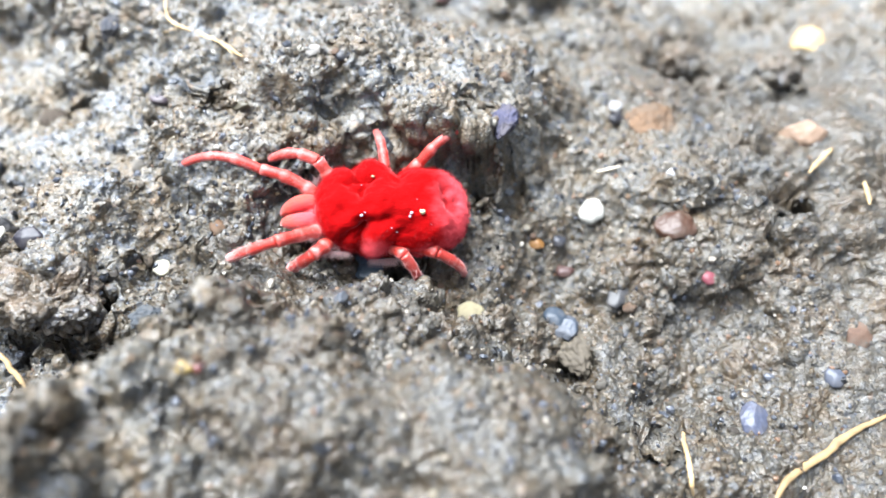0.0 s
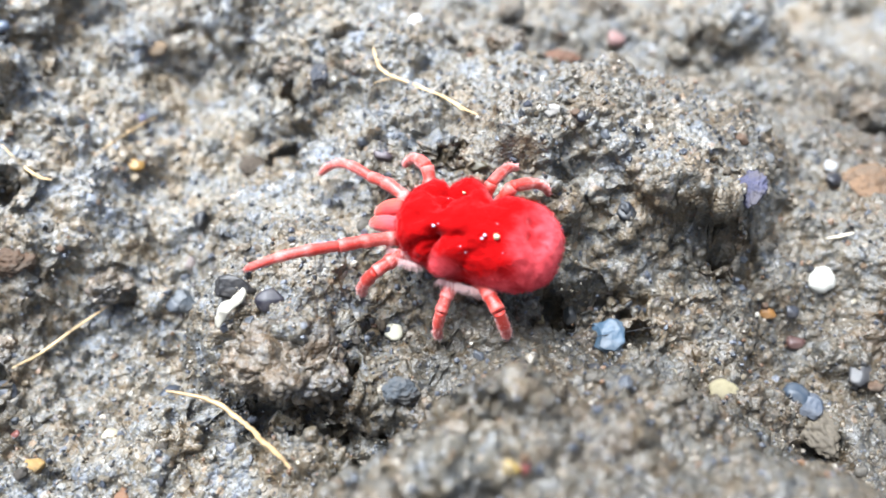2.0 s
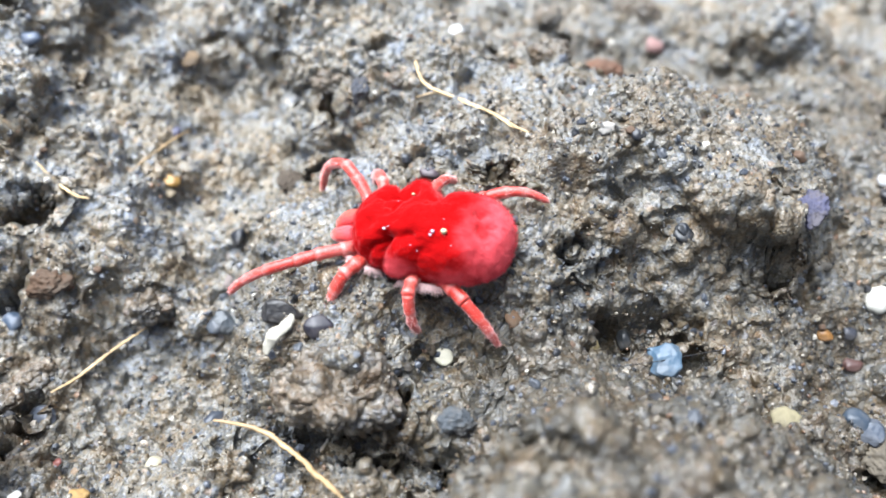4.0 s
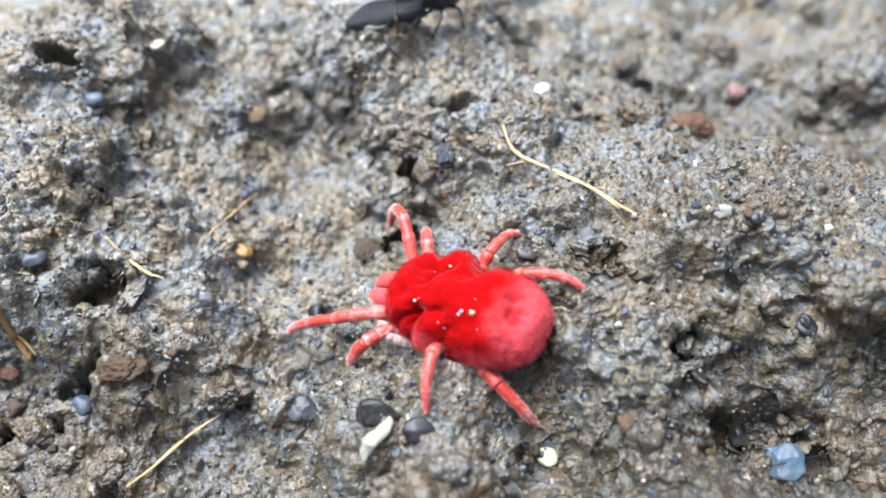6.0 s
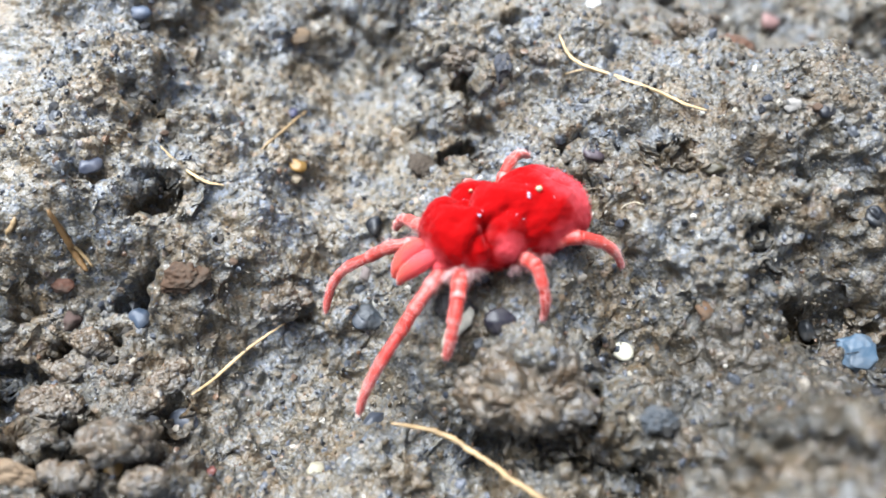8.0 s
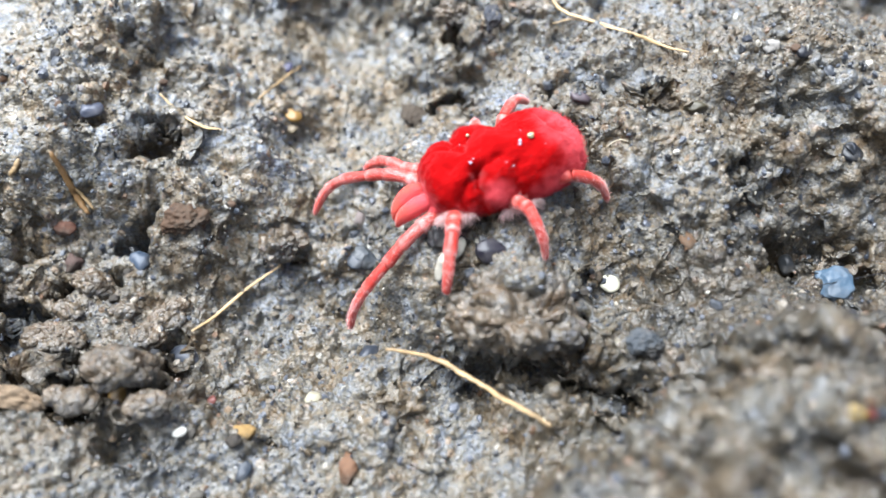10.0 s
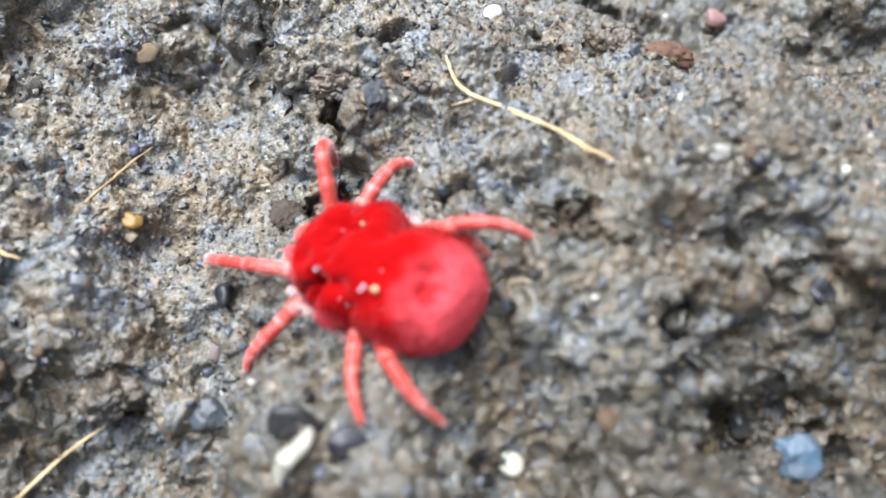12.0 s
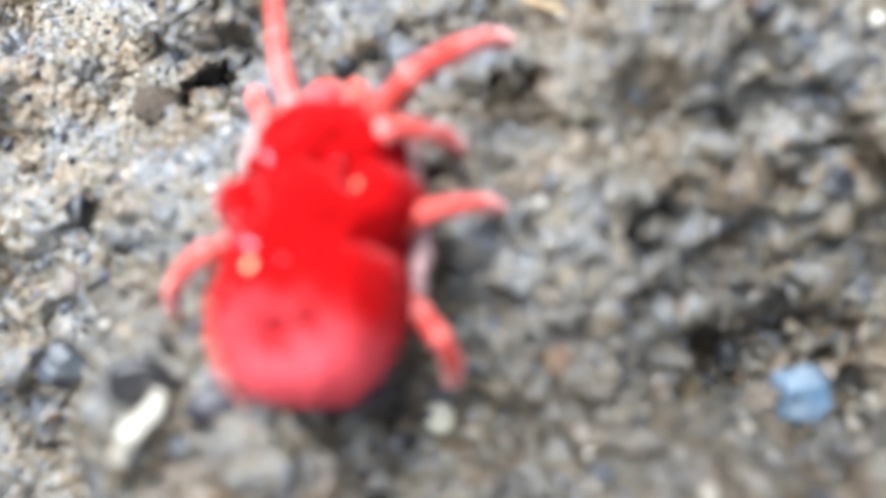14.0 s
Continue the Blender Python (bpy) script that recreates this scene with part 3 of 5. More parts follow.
pebble("pebble", "dark violet-blue pebble on soil", (-23.42, 11.62, -3.28), 0.52, 0.52, (0.10, 0.10, 0.20), "wet", 56)
pebble("pebble", "blue pebble under a ledge", (-34.04, 15.30, 3.23), 0.91, 0.62, (0.17, 0.22, 0.32), "wet", 57)
pebble("pebble", "slate-black long pebble on soil", (-7.56, 10.88, 2.44), 0.67, 1.10, (0.10, 0.11, 0.14), "rough", 58)
pebble("pebble", "brown pebble in a hollow", (-36.07, -5.69, -4.76), 0.74, 0.67, (0.20, 0.12, 0.10), "rough", 59)
pebble("black_pebble", "small black grain on a ridge", (14.77, -1.65, 2.44), 0.47, 0.49, (0.03, 0.04, 0.06), "wet", 60)
pebble("yellow_pebble", "ochre oval pebble lying on wet silt", (-22.45, -17.93, -4.3), 0.78, 0.50, (0.62, 0.38, 0.13), "rough", 61)
pebble("seed", "small white oval seed on wet silt", (-25.74, -18.24, -3.5), 0.40, 0.28, (0.86, 0.84, 0.76), "dry", 62)
pebble("seed_husk", "flat blue-black oval seed husk on silt", (-22.02, -20.14, -4.3), 0.42, 0.66, (0.05, 0.07, 0.10), "wet", 63)
pebble("shell_bit", "tan curved shell fragment beside a hollow", (-35.2, -16.9, -2.2), 1.7, 0.7, (0.52, 0.36, 0.22), "rough", 64)
pebble("grit_stone", "amber rounded grain at a hollow", (-29.7, -16.3, -3.0), 0.55, 0.62, (0.42, 0.24, 0.06), "wet", 65)
pebble("pebble", "rust-brown oblong pebble on wet silt", (-16.13, -20.1, -4.0), 0.5, 0.8, (0.34, 0.17, 0.09), "rough", 66)
pebble("yellow_pebble", "yellow rounded grain on a soil hump", (6.5, -21.7, 7.6), 0.42, 0.38, (0.55, 0.36, 0.07), "wet", 67)
pebble("grit_stone", "dark red grain beside a yellow grain", (7.1, -21.6, 7.6), 0.36, 0.34, (0.26, 0.05, 0.04), "wet", 68)
pebble("grit_stone", "pale cream grain on wet silt", (-18.75, -15.2, -5.6), 0.52, 0.5, (0.55, 0.50, 0.36), "dry", 69)
pebble("grit_stone", "small brick-red grain on wet silt", (-24.9, -15.5, -5.2), 0.34, 0.30, (0.34, 0.11, 0.09), "wet", 70)
strand("dry_straw", "pale golden split straw lying on soil", 0.135, STRAW, [(-3.42, 13.52, 3.59), (-3.09, 12.19, 3.43), (-2.53, 11.04, 3.42), (-1.40, 10.05, 3.55), (0.67, 8.71, 3.82), (2.84, 6.85, 4.24), (3.96, 5.29, 4.81), (4.75, 4.07, 5.53)])
strand("straw_fibre", "thin pale straw fibre beside a straw", 0.085, STRAW, [(-3.14, 10.36, 2.71), (-1.61, 10.23, 3.21), (0.59, 8.55, 3.78), (2.29, 6.99, 4.39), (3.83, 4.80, 5.07)])
strand("dry_grass", "short dry grass stem on soil", 0.11, STRAW, [(-30.65, 4.52, -0.19), (-29.67, 3.77, -0.83), (-28.44, 2.89, -1.10), (-27.23, 2.12, -1.01), (-25.89, 1.47, -0.56)])
strand("dry_grass", "bent brown dry grass stem", 0.10, STEM, [(-25.00, 6.24, -2.52), (-24.26, 7.43, -2.49), (-23.54, 8.79, -2.73), (-22.89, 10.49, -3.24), (-22.28, 12.29, -4.01)])
strand("dry_grass", "slender golden dry grass stem", 0.12, STRAW, [(-27.14, -10.50, -5.39), (-26.28, -9.12, -6.12), (-25.42, -7.83, -6.35), (-23.95, -6.38, -6.08), (-22.04, -5.28, -5.32)])
strand("grass_root", "pale brown curved dry root on soil", 0.17, STEM, [(-14.19, -13.89, -1.25), (-12.06, -14.06, -1.62), (-10.63, -14.57, -1.79), (-9.66, -15.21, -1.75), (-8.58, -16.01, -1.50), (-7.58, -16.99, -1.04), (-6.30, -18.08, -0.36), (-5.28, -19.21, 0.52)])
strand("grass_root", "thin pale knotted rootlet on soil", 0.15, STRAW, [(34.56, -18.21, -6.90), (33.59, -20.63, -4.33), (33.18, -22.39, -2.97), (33.07, -23.62, -2.83), (33.34, -24.04, -3.91)])
strand("grass_root", "long brown bent root on soil", 0.24, STEM, [(38.02, -24.36, -3.54), (39.65, -22.67, -4.05), (42.14, -21.19, -4.53), (44.60, -19.55, -4.96), (47.50, -18.22, -5.35)])
strand("grass_root", "brown damp root in a hollow", 0.22, ROOT, [(-36.41, -1.17, 0.62), (-35.83, -1.91, -1.34), (-35.53, -2.40, -2.63), (-34.77, -3.20, -3.27)])
strand("grass_root", "short orange-brown root bit", 0.2, STEM, [(-38.87, -2.57, 0.31), (-38.46, -2.37, 0.72), (-38.15, -1.90, 1.13)])
strand("fibre", "fine white curled fibre on soil", 0.045, PALE, [(-0.59, -1.19, 1.68), (-0.28, -1.05, 2.14), (0.15, -1.21, 2.62), (0.52, -1.76, 3.10)])
strand("fibre", "pale sliver of grass on soil", 0.12, PALE, [(30.37, 0.37, -2.76), (31.30, 0.46, -2.60), (32.39, 0.73, -2.44)])
strand("hair", "fine black hair across a pebble", 0.03, DARK, [(10.18, -9.76, -1.06), (13.58, -8.65, -1.97), (17.06, -7.70, -2.24), (20.74, -7.12, -1.89)])
strand("fibre", "pale yellow grass bit on soil", 0.2, STRAW, [(46.06, -0.61, -2.10), (47.81, 1.39, -2.89), (49.60, 3.34, -3.67)])
strand("fibre", "short yellow grass bit on soil", 0.2, STRAW, [(50.47, -0.80, -3.17), (50.06, -2.15, -2.78), (49.54, -3.67, -2.38)])
strand("straw_fibre", "short pale straw bit on soil", 0.12, STEM, [(-36.30, -1.37, -0.15), (-35.72, -1.89, -1.48), (-35.19, -2.25, -2.48), (-34.47, -2.90, -3.16)])
CHIP = [(-11.27, -10.32, 0.56), (-11.09, -9.84, 1.06), (-10.58, -9.3, 1.4), (-9.99, -8.78, 1.57), (-9.66, -8.26, 1.59)]

# ---------------------------------------------------------------- white shell chip
def shell_chip():
    pts = CHIP
    origin = Vector(pts[0])
    line = spline([(Vector(p) - origin) * MM for p in pts], 5)
    n = len(line) - 1
    radii = [MM * (0.10 + 0.30 * math.sin(math.pi * min(1, (i / n) * 0.85 + 0.08)) ** 0.8) for i in range(n + 1)]
    bm = bmesh.new()
    tube(bm, line, radii, around=14, flat=0.4)
    for v in bm.verts:
        v.co += 0.00022 * Vector(noise.noise_vector(v.co * 1800)) + 0.00005 * Vector(noise.noise_vector(v.co * 7000))
    ob = part("shell_chip", bm, stone_material((0.62, 0.58, 0.48), "dry"))
    ob.location = origin * MM
    return tagged(ob, "white curved shell chip stuck in soil", "shell")


shell_chip()


# ---------------------------------------------------------------- dead winged insect
def dead_insect():
    m_black, nt, b = material("insect_black", (0.004, 0.006, 0.011), 0.2)
    b.inputs["Specular IOR Level"].default_value = 0.6
    n = add_node(nt, "ShaderNodeTexNoise", Scale=1800.0, Detail=5.0)
    bump = add_node(nt, "ShaderNodeBump", Strength=0.7, Distance=0.00008)
    nt.links.new(n.outputs["Fac"], bump.inputs["Height"])
    nt.links.new(bump.outputs[0], b.inputs["Normal"])
    m_brown, _, _ = material("insect_brown", (0.10, 0.045, 0.018), 0.35)
    m_wing, nt, b = material("insect_wing", (0.38, 0.38, 0.38), 0.12)
    b.inputs["Transmission Weight"].default_value = 0.3
    b.inputs["IOR"].default_value = 1.3
    b.inputs["Alpha"].default_value = 0.55
    root = tagged(new("dead_insect"), "dead black insect with clear wings on soil", "insect")
    root.location = Vector((-9.45, 24.1, 5.6)) * MM

    def blob(name, centre, size, turn, mat, parent=root, rings=0):
        bm = bmesh.new()
        bmesh.ops.create_uvsphere(bm, u_segments=24, v_segments=16, radius=1)
        rot = Euler([radians(a) for a in turn]).to_matrix()
        for v in bm.verts:
            p = v.co.copy()
            if rings:
                k = 1 + 0.05 * math.sin(p.x * rings * math.pi)
                k *= 1 - 0.35 * max(0, -p.x) ** 2
                p = Vector((p.x, p.y * k, p.z * k))
            p = Vector((p.x * size[0], p.y * size[1], p.z * size[2]))
            v.co = (rot @ p + Vector(centre)) * MM
        return part(name, bm, mat, parent)

    blob("abdomen", (-3.1, -1.0, 0.0), (3.3, 1.35, 1.3), (0, -4, 18), m_black, rings=6)
    blob("waist", (-0.1, 0.2, 0.4), (0.6, 0.35, 0.35), (0, 0, 25), m_brown)
    blob("thorax", (1.1, 1.0, 0.6), (1.8, 1.25, 1.3), (0, 0, 25), m_black)
    head = blob("head", (3.6, 2.1, 0.3), (0.95, 0.95, 0.7), (0, 10, 20), m_black)
    for side in (-1, 1):
        blob("eye", (3.8 - 0.25 * side, 2.1 + 0.75 * side, 0.45), (0.35, 0.22, 0.35), (0, 0, 20), m_brown, head)
        bm = bmesh.new()
        tube(bm, spline([Vector(p) * MM for p in ((4.2, 2.3 + 0.3 * side, 0.4), (5.0, 2.7 + 0.5 * side, 0.7), (5.6, 2.4 + 0.8 * side, 0.5))]), [0.09 * MM] * 13, 6)
        part("antenna", bm, m_black, head)
    for i, (hip, knee, foot) in enumerate((((1.8, 0.5, -0.2), (2.6, -0.3, 0.1), (2.9, -1.0, -1.2)), ((1.1, 0.2, -0.3), (1.2, -1.2, 0.0), (0.6, -2.1, -1.0)),
                                           ((0.3, 0.0, -0.3), (-0.8, -1.8, 0.1), (-2.0, -2.6, -0.9)), ((1.9, 1.8, 0.0), (2.7, 2.6, 0.3), (3.0, 3.4, -1.3)))):
        bm = bmesh.new()
        line = spline([Vector(p) * MM for p in (hip, knee, foot)])
        tube(bm, line, [MM * (0.16 - 0.09 * k / len(line)) for k in range(len(line))], 7)
        part("leg", bm, m_black, root)
    for side, (dx, dy, dz, length) in enumerate(((-9.6, -0.6, 1.2, 9.6), (-8.2, 0.9, 1.7, 7.8))):
        bm = bmesh.new()
        rows_, cols = 14, 7
        grid = []
        d = Vector((dx, dy, dz - 1.6)).normalized()
        w = Vector((0.05, 0.9, 0.22)).normalized()
        start = Vector((0.6, -0.2, 1.75))
        for i in range(rows_ + 1):
            s = i / rows_
            half = 0.8 * (0.18 + 0.82 * math.sin(math.pi * min(1, s * 0.75 + 0.08))) * (1 if s < 0.93 else 0.75)
            grid.append([bm.verts.new((start + d * length * s + w * half * (2 * j / cols - 1) + Vector((0, 0, 0.10 * math.sin(5 * s + j)))) * MM) for j in range(cols + 1)])
        for i in range(rows_):
            for j in range(cols):
                bm.faces.new((grid[i][j], grid[i + 1][j], grid[i + 1][j + 1], grid[i][j + 1]))
        bmesh.ops.solidify(bm, geom=list(bm.faces), thickness=0.02 * MM)
        wing = part("wing", bm, m_wing, root, "clear glossy membranous wing")
        for v in (-0.55, 0.2):
            bm = bmesh.new()
            line = [(start + d * length * s + w * v * 1.2 * (0.3 + 0.7 * math.sin(math.pi * min(1, s * 0.8 + 0.08))) + Vector((0, 0, 0.1))) * MM for s in (0, 0.2, 0.4, 0.6, 0.8, 0.93)]
            tube(bm, line, [0.022 * MM] * 6, 6)
            part("vein", bm, m_brown, wing)
    return root


dead_insect()


# ---------------------------------------------------------------- velvet mite
def velvet_material(name, base, sheen, tint):
    m, nt, b = material(name, base, 0.85)
    L = nt.links.new
    co = nt.nodes.new("ShaderNodeTexCoord").outputs["Object"]
    n = add_node(nt, "ShaderNodeTexNoise", Scale=700.0, Detail=5.0, Roughness=0.6)
    f = add_node(nt, "ShaderNodeTexNoise", Scale=9000.0, Detail=2.0)
    for q in (n, f):
        L(co, q.inputs["Vector"])
    r = ramp(nt, n.outputs["Fac"], [(0.3, tuple(c * 0.88 for c in base)), (0.6, base)])
    # the pile is paler on the tail, the flanks and the side lobe behind the fold
    def near_mask(centre, inner, outer):
        d = nt.nodes.new("ShaderNodeVectorMath")
        d.operation = "DISTANCE"
        L(co, d.inputs[0])
        d.inputs[1].default_value = [c * MM for c in centre]
        wob = nt.nodes.new("ShaderNodeMath")
        wob.operation = "MULTIPLY_ADD"
        wob.inputs[1].default_value = 0.0022
        L(n.outputs["Fac"], wob.inputs[0])
        L(d.outputs["Value"], wob.inputs[2])
        r_ = nt.nodes.new("ShaderNodeMapRange")
        r_.interpolation_type = "SMOOTHSTEP"
        r_.inputs["From Min"].default_value, r_.inputs["From Max"].default_value = (outer + 1.1) * MM, (inner + 1.1) * MM
        L(wob.outputs[0], r_.inputs["Value"])
        return r_.outputs[0]

    def most(p, q):
        k = nt.nodes.new("ShaderNodeMath")
        k.operation = "MAXIMUM"
        L(p, k.inputs[0])
        L(q, k.inputs[1])
        return k.outputs[0]

    pale = most(most(near_mask((-5.5, 0.2, 0.6), 2.3, 4.4), near_mask((1.4, 4.3, 0.7), 0.9, 1.9)), most(near_mask((-2.5, 4.0, -0.6), 1.0, 2.5), most(near_mask((3.4, 3.6, -0.9), 0.5, 1.6), near_mask((5.2, 0.6, -0.8), 0.8, 2.0))))
    # hair by hair the coat is redder or paler
    strands = add_node(nt, "ShaderNodeTexNoise", Scale=1.0, Detail=3.0, Roughness=0.7)
    stretch = nt.nodes.new("ShaderNodeMapping")
    stretch.inputs["Scale"].default_value = (1500, 8000, 3500)
    L(co, stretch.inputs["Vector"])
    L(stretch.outputs[0], strands.inputs["Vector"])
    comb = nt.nodes.new("ShaderNodeMapRange")
    comb.inputs["From Min"].default_value, comb.inputs["From Max"].default_value = 0.36, 0.56
    comb.inputs["To Min"].default_value, comb.inputs["To Max"].default_value = 0.72, 1.0
    L(strands.outputs["Fac"], comb.inputs["Value"])
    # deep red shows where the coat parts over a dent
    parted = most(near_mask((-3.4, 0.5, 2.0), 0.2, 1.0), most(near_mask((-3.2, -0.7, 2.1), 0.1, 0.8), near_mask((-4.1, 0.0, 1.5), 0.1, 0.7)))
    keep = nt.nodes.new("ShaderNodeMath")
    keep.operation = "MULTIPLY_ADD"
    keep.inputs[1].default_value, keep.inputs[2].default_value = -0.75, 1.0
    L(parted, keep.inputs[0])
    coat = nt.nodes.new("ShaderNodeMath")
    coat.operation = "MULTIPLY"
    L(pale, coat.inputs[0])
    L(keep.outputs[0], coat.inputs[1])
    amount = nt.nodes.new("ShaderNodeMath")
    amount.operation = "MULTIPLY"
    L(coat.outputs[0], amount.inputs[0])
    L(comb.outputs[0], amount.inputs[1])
    mix = nt.nodes.new("ShaderNodeMix")
    mix.data_type = "RGBA"
    L(amount.outputs[0], mix.inputs[0])
    L(r.outputs["Color"], mix.inputs[6])
    mix.inputs[7].default_value = (0.50, 0.058, 0.07, 1)
    L(mix.outputs[2], b.inputs["Base Color"])
    b.inputs["Specular IOR Level"].default_value = 0.05
    b.inputs["Sheen Weight"].default_value = sheen
    b.inputs["Sheen Roughness"].default_value = 0.28
    b.inputs["Sheen Tint"].default_value = (*tint, 1)
    bump = add_node(nt, "ShaderNodeBump", Strength=0.6, Distance=0.00008)
    L(f.outputs["Fac"], bump.inputs["Height"])
    combed = add_node(nt, "ShaderNodeBump", Strength=0.55, Distance=0.00014)
    L(strands.outputs["Fac"], combed.inputs["Height"])
    L(bump.outputs[0], combed.inputs["Normal"])
    L(combed.outputs[0], b.inputs["Normal"])
    return m


def leg_material():
    m, nt, b = material("mite_leg", (0.75, 0.10, 0.07), 0.5)
    L = nt.links.new
    co = nt.nodes.new("ShaderNodeTexCoord").outputs["Object"]
    # pale rims at the joints, clear red between them
    at = nt.nodes.new("ShaderNodeAttribute")
    at.attribute_name = "pale"
    n = add_node(nt, "ShaderNodeTexNoise", Scale=2200.0, Detail=4.0)
    L(co, n.inputs["Vector"])
    tot = nt.nodes.new("ShaderNodeMath")
    tot.operation = "MULTIPLY_ADD"
    tot.inputs[1].default_value = 0.6
    L(n.outputs["Fac"], tot.inputs[0])
    L(at.outputs["Fac"], tot.inputs[2])
    r = ramp(nt, tot.outputs[0], [(0.22, (0.34, 0.018, 0.010)), (0.46, (0.42, 0.055, 0.042)), (0.70, (0.50, 0.135, 0.12)), (1.0, (0.64, 0.30, 0.28))])
    L(r.outputs["Color"], b.inputs["Base Color"])
    b.inputs["Subsurface Weight"].default_value = 0.25
    b.inputs["Subsurface Radius"].default_value = (0.0004, 0.0001, 0.00008)
    b.inputs["Subsurface Scale"].default_value = 1.0
    b.inputs["Sheen Weight"].default_value = 0.45
    b.inputs["Sheen Roughness"].default_value = 0.3
    b.inputs["Sheen Tint"].default_value = (1, 0.6, 0.56, 1)
    bump = add_node(nt, "ShaderNodeBump", Strength=0.4, Distance=0.00006)
    L(n.outputs["Fac"], bump.inputs["Height"])
    L(bump.outputs[0], b.inputs["Normal"])
    return m


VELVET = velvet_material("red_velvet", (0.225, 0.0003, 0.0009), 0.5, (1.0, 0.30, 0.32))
LIMB = leg_material()
TUFT, _, _ = material("pale_hair", (0.72, 0.50, 0.48), 0.6)
PALP = velvet_material("mite_mouthparts", (0.42, 0.060, 0.045), 0.7, (1.0, 0.7, 0.68))

# Furrows between the lobes: points x, y, ..., depth, width.
CREASES = [((1.6, -1.7), (2.1, -0.9), (2.55, 0.2), 0.50, 0.22), ((3.2, -1.0), (2.5, -1.55), (1.5, -1.65), 0.42, 0.20), ((2.35, -1.6), (2.7, -2.4), (3.1, -3.4), 0.50, 0.24),
           ((2.0, 4.0), (2.5, 2.8), (2.2, 2.1), 0.80, 0.24), ((2.2, 2.1), (1.2, 1.9), (0.5, 1.7), 0.35, 0.22), ((4.0, 3.0), (3.4, 2.6), (2.5, 2.35), 0.45, 0.20),
           ((-0.2, -3.6), (-0.2, -2.6), (-0.4, -1.9), 0.62, 0.36), ((0.3, 3.9), (0.1, 3.0), (-0.2, 2.5), 0.32, 0.34), ((-3.3, -0.5), (-3.2, 0.3), (-3.7, 0.9), 0.24, 0.34)]
# Dents and swellings (minus): x, y, depth, radius.
DENTS = [(-3.4, 0.5, 0.44, 0.5), (-3.2, -0.7, 0.42, 0.42), (-4.1, 0.0, 0.36, 0.4), (2.3, -0.3, 0.22, 0.35), (2.0, 0.8, 0.25, 0.35), (0.0, -1.1, 0.30, 0.7), (-1.4, 0.2, 0.32, 1.2), (3.6, 1.1, 0.32, 0.50), (2.8, -0.6, 0.28, 0.45),
         (-1.2, 2.0, 0.22, 0.6), (1.6, 3.1, -0.40, 0.75), (3.5, -2.2, -0.22, 0.70), (1.4, -2.7, -0.38, 0.85), (3.3, 3.1, -0.22, 0.6), (-3.2, -1.9, -0.15, 1.0), (-2.6, 2.2, -0.18, 1.0), (0.9, 0.4, -0.15, 0.8)]


def body_point(u):
    """The skin of the body, in millimetres, where the unit sphere has u."""
    s = u.x
    prof = max(0.0, 1 - abs(s) ** 2.7) ** (1 / 2.7)
    x = 5.15 * s
    ring = math.hypot(u.y, u.z) or 1e-6
    cy, cz = u.y / ring, u.z / ring
    cy = math.copysign(abs(cy) ** 0.85, cy)
    wide = 3.22 - 0.14 / (1 + math.exp((x + 0.6) * 1.6))
    wide *= 1 - 0.02 * math.exp(-((x - 0.2) / 0.9) ** 2)
    tall = 2.25 + 0.55 / (1 + math.exp((x - 0.6) * 1.1))
    z = tall * cz * prof if cz > 0 else 1.9 * cz * prof
    p = Vector((x, wide * cy * prof, z + 0.25))
    depth = 0.0
    flat = Vector((p.x + 0.18 * noise.noise(p * 1.7), p.y + 0.18 * noise.noise(p * 1.7 + Vector((9, 0, 0)))))
    if p.z > -0.7:
        fade = min(1.0, (p.z + 0.7) / 1.2)
        for *line, d, w in CREASES:
            q = 9.0
            for a, b in zip(line, line[1:]):
                a, e = Vector(a), Vector(b) - Vector(a)
                t = max(0, min(1, (flat - a).dot(e) / e.length_squared))
                q = min(q, (flat - a - e * t).length)
            # a sharp fold with rounded shoulders
            depth += fade * 1.25 * d * (0.75 * math.exp(-q / w) + 0.25 * math.exp(-(q / (2.2 * w)) ** 2))
        for dx, dy, d, w in DENTS:
            depth += d * math.exp(-((flat.x - dx) ** 2 + (flat.y - dy) ** 2) / w ** 2) * fade
    out = Vector((0.35 * p.x / 5, p.y / 3.2, (p.z - 0.2) / 2.4))
    out = out.normalized() if out.length > 1e-6 else Vector((0, 0, 1))
    p += out * (0.10 * noise.noise(p * 0.9) + 0.08 * noise.noise(p * 2.3) + 0.02 * noise.noise(p * 7) - depth)
    return p


